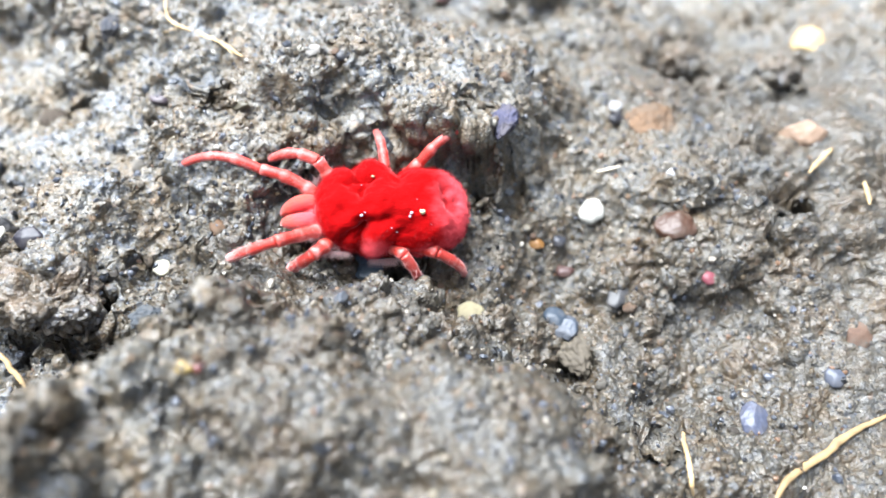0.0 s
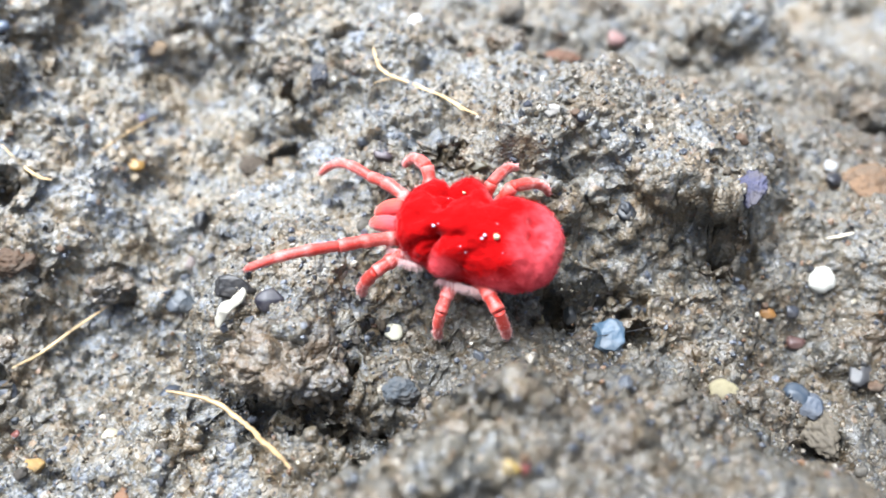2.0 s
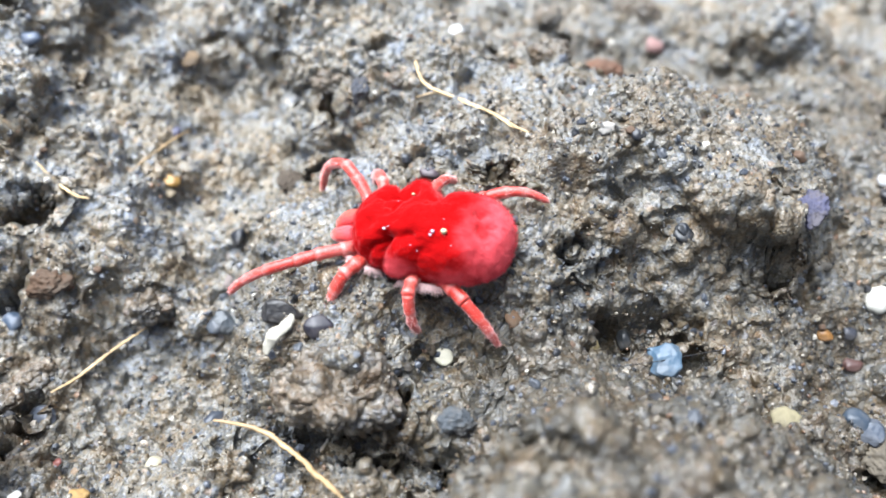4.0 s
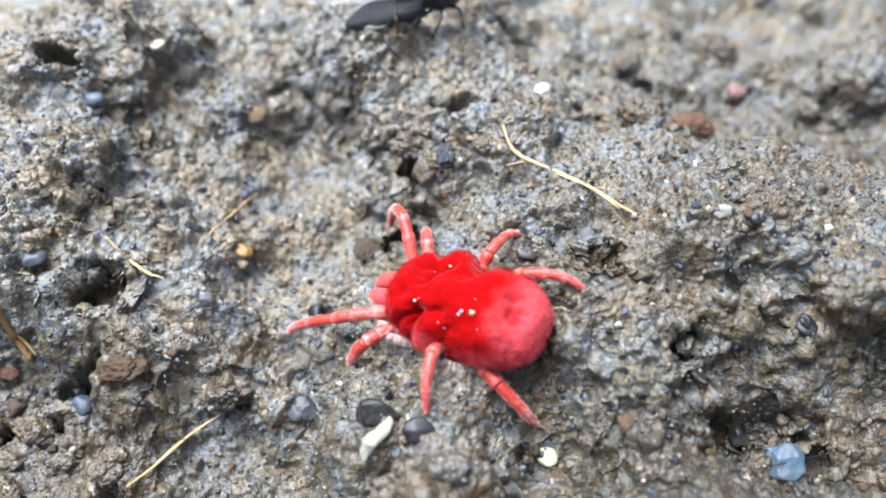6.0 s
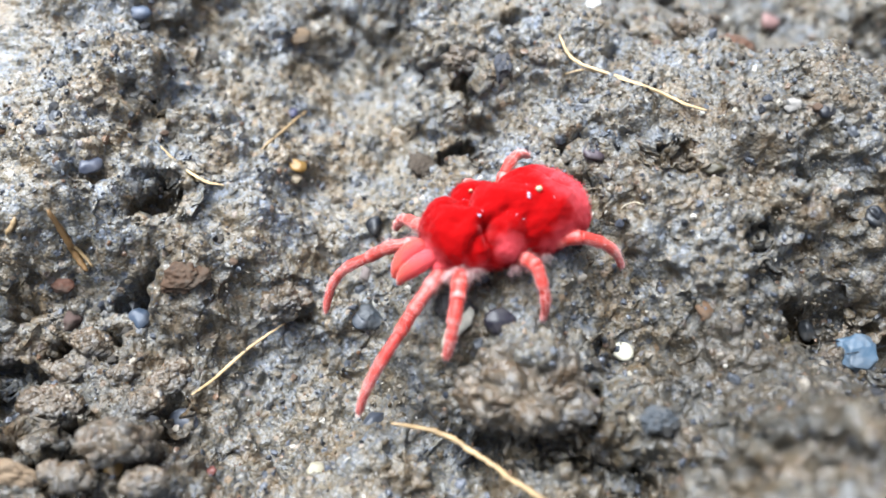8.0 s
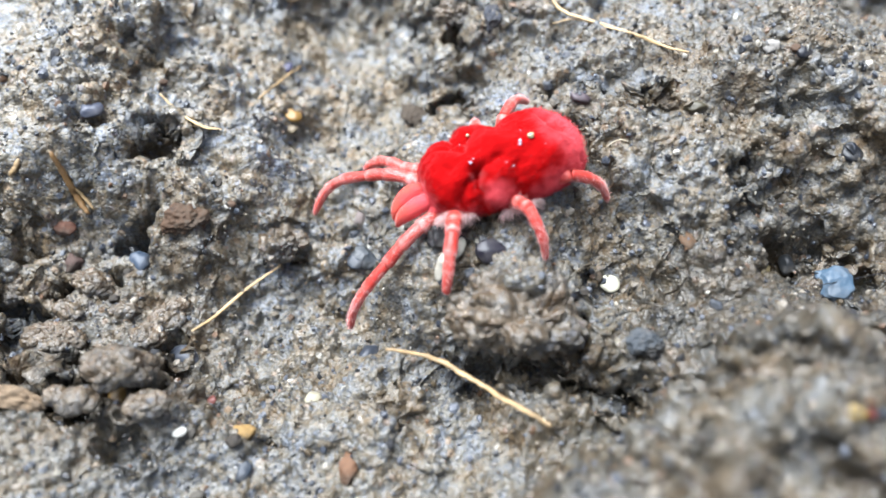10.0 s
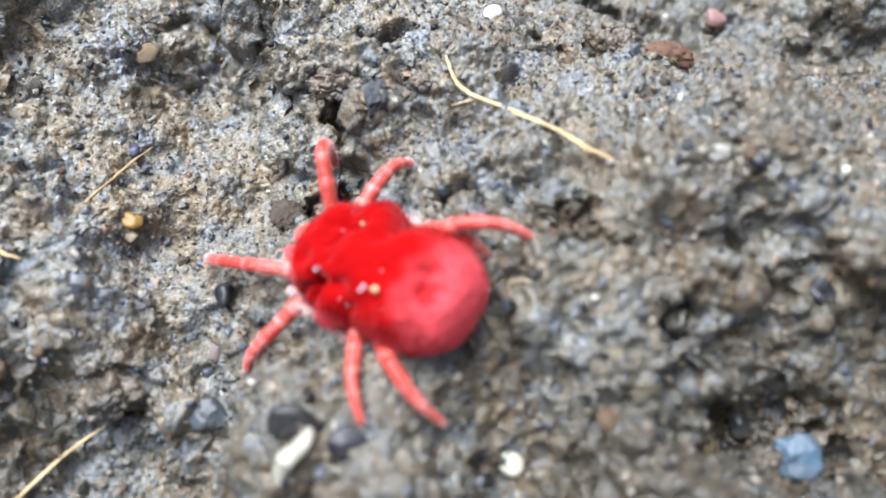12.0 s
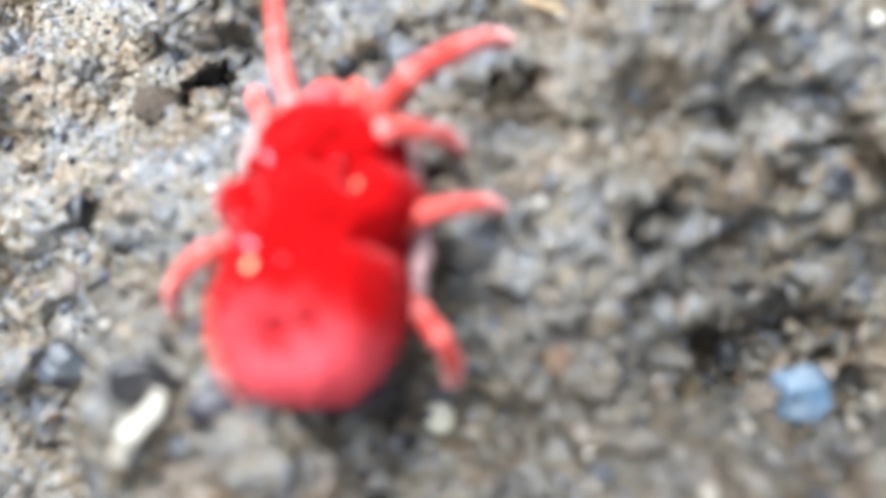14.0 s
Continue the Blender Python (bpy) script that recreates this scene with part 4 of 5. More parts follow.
def mite_body(mite):
    bm = bmesh.new()
    bmesh.ops.create_icosphere(bm, subdivisions=6, radius=1)
    for v in bm.verts:
        v.co = body_point(v.co) * MM
    bm.normal_update()
    rng = random.Random(4)
    faces = list(bm.faces)
    roots = []
    for f in faces:
        for _ in range(2):
            c = f.calc_center_median()
            x = c.x / MM
            side_lobe = math.exp(-((x - 1.5) ** 2 + (c.y / MM - 3.3) ** 2) / 0.8)
            share = 0.4 / (1 + math.exp((x + 3.4) * 2.6)) + 0.6 / (1 + math.exp((c.z / MM - 0.5) * 4)) + 0.5 / (1 + math.exp((4.6 - x) * 5)) + 0.6 * side_lobe + 0.7 / (1 + math.exp((2.6 - abs(c.y / MM)) * 5))
            if rng.random() < share:
                roots.append((c, f.normal.copy()))
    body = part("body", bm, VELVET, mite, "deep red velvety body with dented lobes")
    # short standing hairs
    verts, tris = [], []
    for c, n in roots:
        side = n.orthogonal().normalized()
        side = (Matrix.Rotation(rng.uniform(0, 6.28), 3, n) @ side)
        back = Vector((-0.35, 0, 0))
        tip = c + (n + 0.35 * side + back * 0.5).normalized() * rng.uniform(0.16, 0.30) * MM
        w = side.cross(n) * (0.011 if c.x < -1.5 * MM else 0.008) * MM
        k = len(verts)
        verts += [c - w, c + w, tip]
        tris.append((k, k + 1, k + 2))
    me = bpy.data.meshes.new("velvet_coat")
    me.from_pydata(verts, [], tris)
    me.materials.append(VELVET)
    pile = new("velvet_coat", me)
    pile.parent = body
    tagged(pile, "short dense red velvet hairs", kind="stuff")
    return body


def limb_mesh(length, radii, joints, arch, seed, tip=False):
    """A limb along +x whose segments widen to a pale rim at each joint, with bristles all round."""
    rng = random.Random(seed)
    bm = bmesh.new()
    pale = bm.verts.layers.float.new("pale")
    steps = 44
    line, rad, rim = [], [], []
    ends = list(joints) + [1.0]
    for i in range(steps + 1):
        s = i / steps
        r = radii[0] + (radii[1] - radii[0]) * s
        k = max(j for j in range(len(joints)) if s >= joints[j] - 1e-9)
        q = (s - joints[k]) / (ends[k + 1] - joints[k])
        r *= 0.88 + 0.20 * q ** 1.2 * (1 - 0.5 * max(0.0, q - 0.88) / 0.12) + 0.03 * math.sin(s * 11 + seed)
        if tip and k == len(joints) - 1:
            r *= (1.08 - 0.25 * q) * math.sqrt(max(0.05, 1 - (max(0, q - 0.7) / 0.3) ** 2))
        line.append(Vector((length * s, 0, arch * math.sin(math.pi * s))) * MM)
        rad.append(r * MM)
        rim.append(0.1 if tip and k == len(joints) - 1 else min(0.26, max(0.0, q * 1.8 - 1.2)) + 0.10 * math.sin(7 * s + seed) + (0.0 if tip else 0.12 * (1 - s)))
    tube(bm, line, rad, around=16)
    for v in bm.verts:
        i = max(0, min(steps, round(v.co.x / MM / length * steps)))
        v[pale] = rim[i]
    for _ in range(int((120 if tip else 260) * length)):
        i = rng.randrange(1, steps)
        if not tip and rng.random() < 0.4:
            i = 1 + int(i * 0.35)
        a = rng.uniform(0, 6.28)
        n = Vector((0, math.cos(a), math.sin(a)))
        base = line[i] + n * rad[i] * 0.96
        long = 2.3 if not tip and i < 0.65 * steps and rng.random() < 0.6 else 1.0
        tipv = base + (n * rng.uniform(0.5, 1.1) + Vector((0.9, rng.uniform(-0.3, 0.3), rng.uniform(-0.3, 0.3)))).normalized() * rng.uniform(0.12, 0.27) * long * MM
        w = Vector((0, -n.z, n.y)) * 0.010 * MM
        vs = [bm.verts.new(q) for q in (base - w, base + w, tipv)]
        for v in vs:
            v[pale] = 1.3
        bm.faces.new(vs)
    return bm


HIPS = {"front": (4.3, 1.0, -0.9), "second": (3.7, 1.5, -1.0), "third": (0.6, 1.9, -1.2), "rear": (-0.5, 1.8, -1.2)}
REACH = {"front": 10.4, "second": 6.4, "third": 6.2, "rear": 7.2}
THICK = {"front": (0.46, 0.38, 0.25), "second": (0.52, 0.43, 0.27), "third": (0.50, 0.39, 0.22), "rear": (0.55, 0.42, 0.22)}


def build_mite():
    mite = tagged(new("velvet_mite"), "bright red velvet mite walking over damp soil", "mite")
    body = mite_body(mite)
    # pale fleshy front from which the fore legs spring
    def fluffy(name, bm, hairs, seed, label):
        bm.normal_update()
        rng = random.Random(seed)
        faces = list(bm.faces)
        for _ in range(hairs):
            f = rng.choice(faces)
            c = f.calc_center_median()
            tip = c + (f.normal + 0.5 * Vector((rng.uniform(-1, 1), rng.uniform(-1, 1), rng.uniform(-1, 1)))).normalized() * rng.uniform(0.14, 0.30) * MM
            w = f.normal.orthogonal().normalized() * 0.010 * MM
            bm.faces.new([bm.verts.new(q) for q in (c - w, c + w, tip)])
        return part(name, bm, PALP, mite, label)

    bm = bmesh.new()
    bmesh.ops.create_icosphere(bm, subdivisions=4, radius=1)
    for v in bm.verts:
        p = Vector((v.co.x * 1.45, v.co.y * 1.6, v.co.z * 0.8))
        p += v.co * (0.14 * noise.noise(p * 2) + 0.10 * math.cos(p.y * 5))
        v.co = (p + Vector((4.2, 0, -0.75))) * MM
    fluffy("head", bm, 900, 3, "pale pink hairy front of the body")
    for side in (-1, 1):
        bm = bmesh.new()
        line = spline([Vector((x, y * side, z)) * MM for x, y, z in ((4.4, 0.42, -0.6), (5.3, 0.66, -0.3), (6.1, 0.66, -0.55), (6.8, 0.48, -1.1), (7.15, 0.36, -1.7))], 6)
        tube(bm, line, [MM * (0.36 + 0.26 * math.sin(math.pi * i / (len(line) - 1)) - 0.24 * (i / len(line)) ** 2) for i in range(len(line))], 16)
        fluffy("palp", bm, 350, 5 + side, "folded orange-pink mouth palp")
    # dust on the back
    grain_white, _, _ = material("dust_white", (0.36, 0.33, 0.40), 0.3)
    grain_ochre, _, _ = material("dust_ochre", (0.34, 0.30, 0.17), 0.4)
    for (x, y, z, r), m in (((-1.47, 1.35, 2.78, 0.21), grain_ochre), ((-0.80, 1.33, 2.66, 0.12), grain_white), ((-0.62, 1.5, 2.62, 0.10), grain_white), ((2.33, 1.38, 1.95, 0.11), grain_white),
                            ((2.2, 1.2, 1.98, 0.05), grain_white), ((1.53, -1.66, 2.30, 0.12), grain_ochre), ((2.3, -0.9, 2.2, 0.04), grain_white), ((0.4, 2.2, 1.9, 0.05), grain_white), ((0.1, 2.3, 1.9, 0.05), grain_white), ((-1.1, 0.4, 2.85, 0.04), grain_white), ((-2.0, 2.0, 2.3, 0.04), grain_white)):
        bm = bmesh.new()
        stone_mesh(bm, r, r * 0.85, r * 0.8, x * 7.3, False)
        g = part("dust_grain", bm, m, body)
        # sit it on the skin at that spot
        best = min(body.data.vertices, key=lambda v: (v.co.x / MM - x) ** 2 + (v.co.y / MM - y) ** 2 + (0 if v.co.z > 0.5 * MM else 50))
        g.location = best.co + best.normal * r * 0.8 * MM
    # pale fluff where the legs leave the body
    for where in HIPS:
        hx, hy, hz = HIPS[where]
        for side in (-1, 1):
            rng = random.Random(int(hx * 10) + side)
            bm = bmesh.new()
            for _ in range(260):
                a, r = rng.uniform(0, 6.28), 0.75 * math.sqrt(rng.random())
                base = Vector((hx + 1.2 * r * math.cos(a), side * (hy + 1.2 + 0.4 * r * math.sin(a)), hz + 0.35 + 0.8 * r * math.sin(a))) * MM
                way = Vector((0.35 * math.cos(a) + rng.uniform(-0.4, 0.4), side * rng.uniform(0.5, 1.1), rng.uniform(-0.9, 0.1))).normalized()
                w = way.orthogonal().normalized() * 0.017 * MM
                bm.faces.new([bm.verts.new(q) for q in (base - w, base + w, base + way * rng.uniform(0.3, 0.75) * MM)])
            part("hair_tuft", bm, TUFT, mite, "tuft of pale pink hairs")
    legs = {}
    for where in ("front", "second", "third", "rear"):
        a, b = 0.46 * REACH[where], 0.56 * REACH[where]
        r0, r1, r2 = THICK[where]
        for side in ("left", "right"):
            leg = part("leg", limb_mesh(a, (r0, r1), (0.0, 0.38, 0.72), 0.10 * a, len(legs) + 5), LIMB, mite, "pale red jointed hairy leg")
            low = part("lower_leg", limb_mesh(b, (r1, r2), (0.0, 0.33, 0.62), 0.15 * b, len(legs) + 35, True), LIMB, leg)
            low.location = (a * MM, 0, 0)
            legs[side, where] = (leg, low, a, b)
    return mite, legs


mite, mite_legs = build_mite()


def step_leg(side, where, feet):
    """Key a leg and its lower half so that the foot comes to each place, given in the mite's space."""
    leg, low, a, b = mite_legs[side, where]
    hip = Vector(HIPS[where])
    hip.y *= 1 if side == "left" else -1
    upper_rows, lower_rows = [], []
    for t, x, y, z in feet:
        d = Vector((x, y, z)) - hip
        far = max(0.32 * (a + b), min(d.length, 0.995 * (a + b)))
        d.normalize()
        out = {"front": 0.4, "second": 0.45}.get(where, 0.25)
        lift = Vector((0, out if side == "left" else -out, 1))
        lift = (lift - d * lift.dot(d)).normalized()
        c = max(-1, min(1, (a * a + far * far - b * b) / (2 * a * far)))
        ax = d * c + lift * math.sqrt(1 - c * c)
        ay = lift.cross(d).normalized()
        az = ax.cross(ay)
        m = Matrix((ax, ay, az)).transposed().to_4x4()
        m.translation = hip * MM
        upper_rows.append((t, m))
        k = max(-1, min(1, (a * a + b * b - far * far) / (2 * a * b)))
        lower_rows.append((t, pose(a * MM, 0, 0, 0, 180 - math.degrees(math.acos(k)), 0)))
    walk(leg, upper_rows)
    walk(low, lower_rows)


# ---------------------------------------------------------------- small pebbles and grit
def grit_material():
    m, nt, b = material("sand_grit", rough=0.3)
    g = nt.nodes.new("ShaderNodeNewGeometry")
    r = ramp(nt, g.outputs["Random Per Island"], [(0.0, (0.010, 0.011, 0.013)), (0.18, (0.028, 0.033, 0.043)), (0.34, (0.06, 0.066, 0.08)), (0.46, (0.06, 0.044, 0.025)), (0.62, (0.10, 0.082, 0.058)), (0.82, (0.155, 0.135, 0.108)), (0.94, (0.11, 0.062, 0.035)), (0.99, (0.32, 0.30, 0.26))])
    r.color_ramp.interpolation = "CONSTANT"
    nt.links.new(r.outputs["Color"], b.inputs["Base Color"])
    n = add_node(nt, "ShaderNodeTexNoise", Scale=5000.0, Detail=3.0)
    bump = add_node(nt, "ShaderNodeBump", Strength=0.4, Distance=0.00004)
    nt.links.new(n.outputs["Fac"], bump.inputs["Height"])
    nt.links.new(bump.outputs[0], b.inputs["Normal"])
    return m


def build_grit(name, label, count, level, middle, spread, low, high, seed):
    """Many grains of sand strewn over the soil, as one mesh."""
    bm = bmesh.new()
    if level:
        bmesh.ops.create_icosphere(bm, subdivisions=1, radius=1)
    else:
        bmesh.ops.create_cone(bm, segments=4, radius1=1, radius2=0.35, depth=1.3, cap_ends=True)
        bmesh.ops.triangulate(bm, faces=list(bm.faces))
    base = np.array([v.co[:] for v in bm.verts])
    faces = np.array([[v.index for v in f.verts] for f in bm.faces])
    bm.free()
    rng = np.random.default_rng(seed)
    xy = np.stack([rng.uniform(-42, 46, count), rng.uniform(-26, 38, count)], 1)
    r = np.clip(rng.lognormal(math.log(middle), spread, count), low, high)
    z = soil(xy[:, 0], xy[:, 1])
    q = rng.normal(size=(count, 4))
    q /= np.linalg.norm(q, axis=1, keepdims=True)
    w, x, y, zz = q.T
    rot = np.stack([1 - 2 * (y * y + zz * zz), 2 * (x * y - zz * w), 2 * (x * zz + y * w), 2 * (x * y + zz * w), 1 - 2 * (x * x + zz * zz), 2 * (y * zz - x * w),
                    2 * (x * zz - y * w), 2 * (y * zz + x * w), 1 - 2 * (x * x + y * y)], 1).reshape(-1, 3, 3)
    shape = base[None] * rng.uniform(0.6, 1.15, (count, 1, 3)) * rng.uniform(0.65, 1.2, (count, len(base), 1)) * r[:, None, None]
    pts = np.einsum("nij,nkj->nki", rot, shape) + np.concatenate([xy, (z + 0.05 * r)[:, None]], 1)[:, None]
    idx = (faces[None] + (np.arange(count) * len(base))[:, None, None]).reshape(-1, 3)
    me = bpy.data.meshes.new(name)
    me.from_pydata((pts.reshape(-1, 3) * MM).tolist(), [], idx.tolist())
    me.materials.append(GRIT)
    return tagged(new(name, me), label, "sand", kind="stuff")


def soil_clod(label, at, size, turn, seed):
    """A loose clod of crumbs, knobbly all over, lying on the bed."""
    bm = bmesh.new()
    bmesh.ops.create_icosphere(bm, subdivisions=6, radius=1)
    co = np.array([v.co[:] for v in bm.verts])
    p = co * np.array(size)
    off = seed * 3.1
    d = 0.9 * (cell_lumps(p[:, 0] / 2.6 + off, p[:, 1] / 2.6, p[:, 2] / 2.6, 41) - 0.5)
    d = d + 0.5 * (cell_lumps(p[:, 0] / 1.1 + off, p[:, 1] / 1.1, p[:, 2] / 1.1, 42) - 0.5)
    d = d + 0.34 * (cell_lumps(p[:, 0] / 0.5 + off, p[:, 1] / 0.5, p[:, 2] / 0.5, 43) - 0.5)
    d = 1.15 * d * min(1.0, min(size) / 2.0)
    for v, q, k in zip(bm.verts, p, d):
        w = (0.22 * Vector(noise.noise_vector(Vector(q) * 0.35 + Vector((seed, 0, 0)))) + 0.07 * Vector(noise.noise_vector(Vector(q) * 1.3))) * min(size)
        v.co = (Vector(q) + v.co * float(k) + w) * MM
    ob = part("soil_clod", bm, CLOD)
    ob.location = Vector(at) * MM
    ob.rotation_euler = [radians(a) for a in turn]
    return tagged(ob, label, "clod")


# clods begin
soil_clod("large brown crumbly clod of soil", (-6.6, -12.5, 0.1), (4.3, 2.7, 2.2), (14, 4, -10), 1)
soil_clod("damp brown crumbly clod of soil", (-22.0, -3.9, -4.7), (1.89, 1.61, 1.37), (-8, -7, -4), 2)
soil_clod("damp brown crumbly clod of soil", (-35.4, -8.7, -6.2), (1.83, 1.47, 1.25), (-1, -2, 17), 3)
soil_clod("damp brown crumbly clod of soil", (-35.6, -11.2, -5.5), (2.01, 1.41, 1.20), (6, 3, -12), 4)
soil_clod("damp brown crumbly clod of soil", (-29.1, -15.4, -1.2), (2.05, 1.31, 1.11), (13, 8, 9), 5)
soil_clod("damp brown crumbly clod of soil", (-29.8, -11.3, -5.0), (1.49, 1.22, 1.04), (-10, -11, -20), 6)
soil_clod("damp brown crumbly clod of soil", (-36.9, -13.0, -6.6), (1.42, 1.32, 1.12), (-3, -6, 1), 7)
soil_clod("damp brown crumbly clod of soil", (-28.8, -9.1, -6.1), (1.47, 1.28, 1.08), (4, -1, 22), 8)
soil_clod("damp brown crumbly clod of soil", (-34.4, -7.1, -5.3), (1.67, 1.02, 0.86), (11, 4, -7), 9)
soil_clod("damp brown crumbly clod of soil", (-32.0, -9.0, -5.7), (1.21, 1.00, 0.85), (-12, 9, 14), 10)
soil_clod("damp brown crumbly clod of soil", (-32.0, -16.8, -2.2), (1.75, 1.08, 0.92), (-5, -10, -15), 11)
soil_clod("damp brown crumbly clod of soil", (-27.3, -17.2, -1.9), (1.59, 0.99, 0.84), (2, -5, 6), 12)
soil_clod("damp brown crumbly clod of soil", (-39.3, -7.6, -5.3), (1.39, 1.28, 1.09), (9, 0, -23), 13)
soil_clod("damp brown crumbly clod of soil", (-2.3, -13.9, -3.2), (1.70, 1.30, 1.11), (-14, 5, -2), 14)
soil_clod("damp brown clod over a dark hollow", (42.2, 20.4, -7.9), (3.41, 1.82, 1.55), (-7, 10, 19), 15)
soil_clod("grey-brown clod over a dark hollow", (49.3, 16.7, -6.4), (3.00, 1.84, 1.57), (0, -9, -10), 16)
soil_clod("crumbly clod with a shaded underside", (-9.7, 13.6, 1.2), (2.44, 1.44, 1.22), (7, -4, 11), 17)
soil_clod("damp brown crumbly clod of soil", (17.7, 36.0, -8.1), (2.91, 2.09, 1.78), (14, 1, -18), 18)
soil_clod("damp brown crumbly clod of soil", (13.7, 38.1, -7.3), (1.71, 1.69, 1.44), (-9, 6, 3), 19)
soil_clod("damp brown crumbly clod of soil", (8.0, 29.0, -3.7), (1.53, 1.31, 1.11), (-2, 11, 24), 20)
soil_clod("damp brown crumbly clod of soil", (7.3, 16.3, 1.8), (1.77, 1.66, 1.41), (5, -8, -5), 21)
soil_clod("grey-brown crumbly clod beside a pebble", (28.3, -12.3, -6.9), (1.90, 1.40, 1.19), (-11, 2, -13), 23)
soil_clod("damp brown crumbly clod of soil", (-4.4, 12.4, 2.6), (1.26, 0.88, 0.75), (-4, 7, 8), 24)
# clods end

GRIT = grit_material()
build_grit("sand_grit", "mixed grey, brown and dark wet sand grains on soil", 9000, 1, 0.16, 0.4, 0.09, 0.42, 8)
build_grit("fine_sand", "fine pale and brown wet sand on soil", 42000, 0, 0.075, 0.35, 0.04, 0.14, 9)


def small_pebbles(count):
    mats = [stone_material(c, s) for c, s in (((0.04, 0.042, 0.05), "rough"), ((0.13, 0.145, 0.17), "wet"), ((0.16, 0.12, 0.08), "rough"), ((0.20, 0.18, 0.15), "rough"), ((0.22, 0.13, 0.08), "rough"), ((0.09, 0.075, 0.06), "rough"))]
    words = ["dark slate small pebble in damp soil", "blue-grey small wet pebble in soil", "brown small rough pebble in soil", "grey-tan small rough pebble in soil", "rusty small wet pebble in soil", "dark brown small wet pebble in soil"]
    made = []
    for i in range(6):
        bm = bmesh.new()
        stone_mesh(bm, 0.5, 0.40, 0.32, 50 + i, True)
        ob = part("small_pebble", bm, mats[i])
        made.append(tagged(ob, words[i], "pebble", "small pebbles in the soil"))
    rng = random.Random(21)
    for k in range(count):
        x, y = rng.uniform(-40, 42), rng.uniform(-25, 36)
        while any(math.hypot(x - q.x, y - q.y) < 1.4 for q in TRAILS):
            x, y = rng.uniform(-40, 42), rng.uniform(-25, 36)
        s = rng.uniform(0.5, 1.15)
        m = pose(x * MM, y * MM, (soil_at(x, y) - 0.08) * MM, rng.uniform(-30, 30), rng.uniform(-30, 30), rng.uniform(0, 360))
        if k < 6:
            ob = made[k]
            ob.matrix_basis = m
        else:
            ob = copy_thing(made[k % 6], m)
        ob.scale = (s, s, s)


small_pebbles(220)


# ---------------------------------------------------------------- what moves
# Body: seconds, millimetres, then turns about x, y and z in degrees.
BODY_ROWS = [
    (0.0, 15.37, -6.27, 0.83, -12.0, -12.5, 187.3),
    (0.5, 9.61, -7.82, 1.64, -11.7, -22.6, 177.5),
    (1.0, 6.97, -6.76, 3.18, 1.7, -17.9, 157.3),
    (1.5, 4.80, -5.98, 4.04, -1.1, -11.5, 157.0),
    (2.0, 4.93, -5.66, 4.29, -4.3, -1.8, 162.1),
    (2.5, 3.16, -4.90, 4.25, 0.4, 0.6, 161.8),
    (3.0, 0.46, -3.82, 3.87, -2.6, 2.6, 176.7),
    (3.2, 0.16, -3.82, 3.78, -3.0, 3.3, 175.0),
    (5.3, -3.88, -2.28, 3.17, -3.5, 9.4, 155.2),
    (5.5, -4.11, -2.37, 3.10, -4.7, 7.7, 156.3),
    (6.0, -5.56, -1.64, 2.76, -3.7, 9.1, 155.6),
    (6.5, -6.94, -0.74, 2.25, 0.1, 12.7, 160.0),
    (7.0, -6.71, -0.65, 2.00, 3.9, 9.8, 168.3),
    (7.5, -7.36, -2.03, 2.04, 10.7, 3.7, 187.6),
    (8.0, -7.74, -2.99, 2.70, 20.3, -5.7, 204.2),
    (8.2, -7.70, -3.33, 2.83, 21.0, -7.1, 206.9),
    (10.3, -7.14, -3.45, 2.48, 11.9, 3.5, 196.6),
    (10.5, -6.84, -3.57, 2.49, 10.1, 1.4, 193.6),
    (11.0, -5.59, -2.41, 2.41, 10.3, 6.8, 178.2),
    (11.5, -6.13, -1.33, 2.35, -2.3, 11.2, 157.6),
    (12.0, -6.49, -0.95, 2.57, -14.1, 13.4, 146.8),
    (12.5, -5.48, -1.20, 1.49, -1.9, -5.4, 105.2),
    (13.0, -4.94, -2.73, 3.27, -9.2, -4.9, 99.1),
    (13.5, -4.36, -3.45, 3.91, -9.0, -3.1, 90.8),
    (14.0, -4.26, -4.15, 3.68, -5.4, -6.2, 84.7),
]
LEFT_FRONT = [
    (0, 10.5, 2.3, -3.3), (0.5, 11.3, 3.3, -5.9), (1, 11.6, 3.7, -5.3), (1.5, 13.1, 6.2, -1.7), (2, 12.4, 7.2, 0.3), (2.5, 13.5, 5.4, -0.5),
    (3, 12.4, 7.2, -2.1), (3.2, 13.6, 5.2, -1.2), (3.7, 14.2, 5.3, -1.7), (4.25, 12.0, 5.4, -3.4), (4.8, 13.4, 5.5, -4.0), (5.3, 12.1, 5.6, -5.7),
    (5.5, 12.6, 2.4, -5.3), (6, 13.3, 3.6, -4.9), (6.5, 13.2, 4.4, -4.6), (7, 11.2, 8.5, -2.2), (7.5, 10.7, 5.7, -7.4), (8, 11.1, 2.6, -8.4),
    (8.2, 9.5, 4.5, -8.1), (8.75, 10.5, 3.6, -7.8), (9.3, 10.2, 2.7, -8.1), (9.8, 11.5, 1.9, -7.7), (10.3, 11.6, 1.0, -8.0), (10.5, 13.1, 1.5, -6.1),
    (11, 13.4, 0.4, -5.5), (11.5, 13.1, 3.1, -5.2), (12, 14.0, 2.3, -3.8), (12.5, 10.6, 3.2, -3.9), (13, 12.8, 3.8, -4.2), (13.5, 13.7, 3.9, -3.2),
    (14, 13.7, 2.8, -3.3),
]
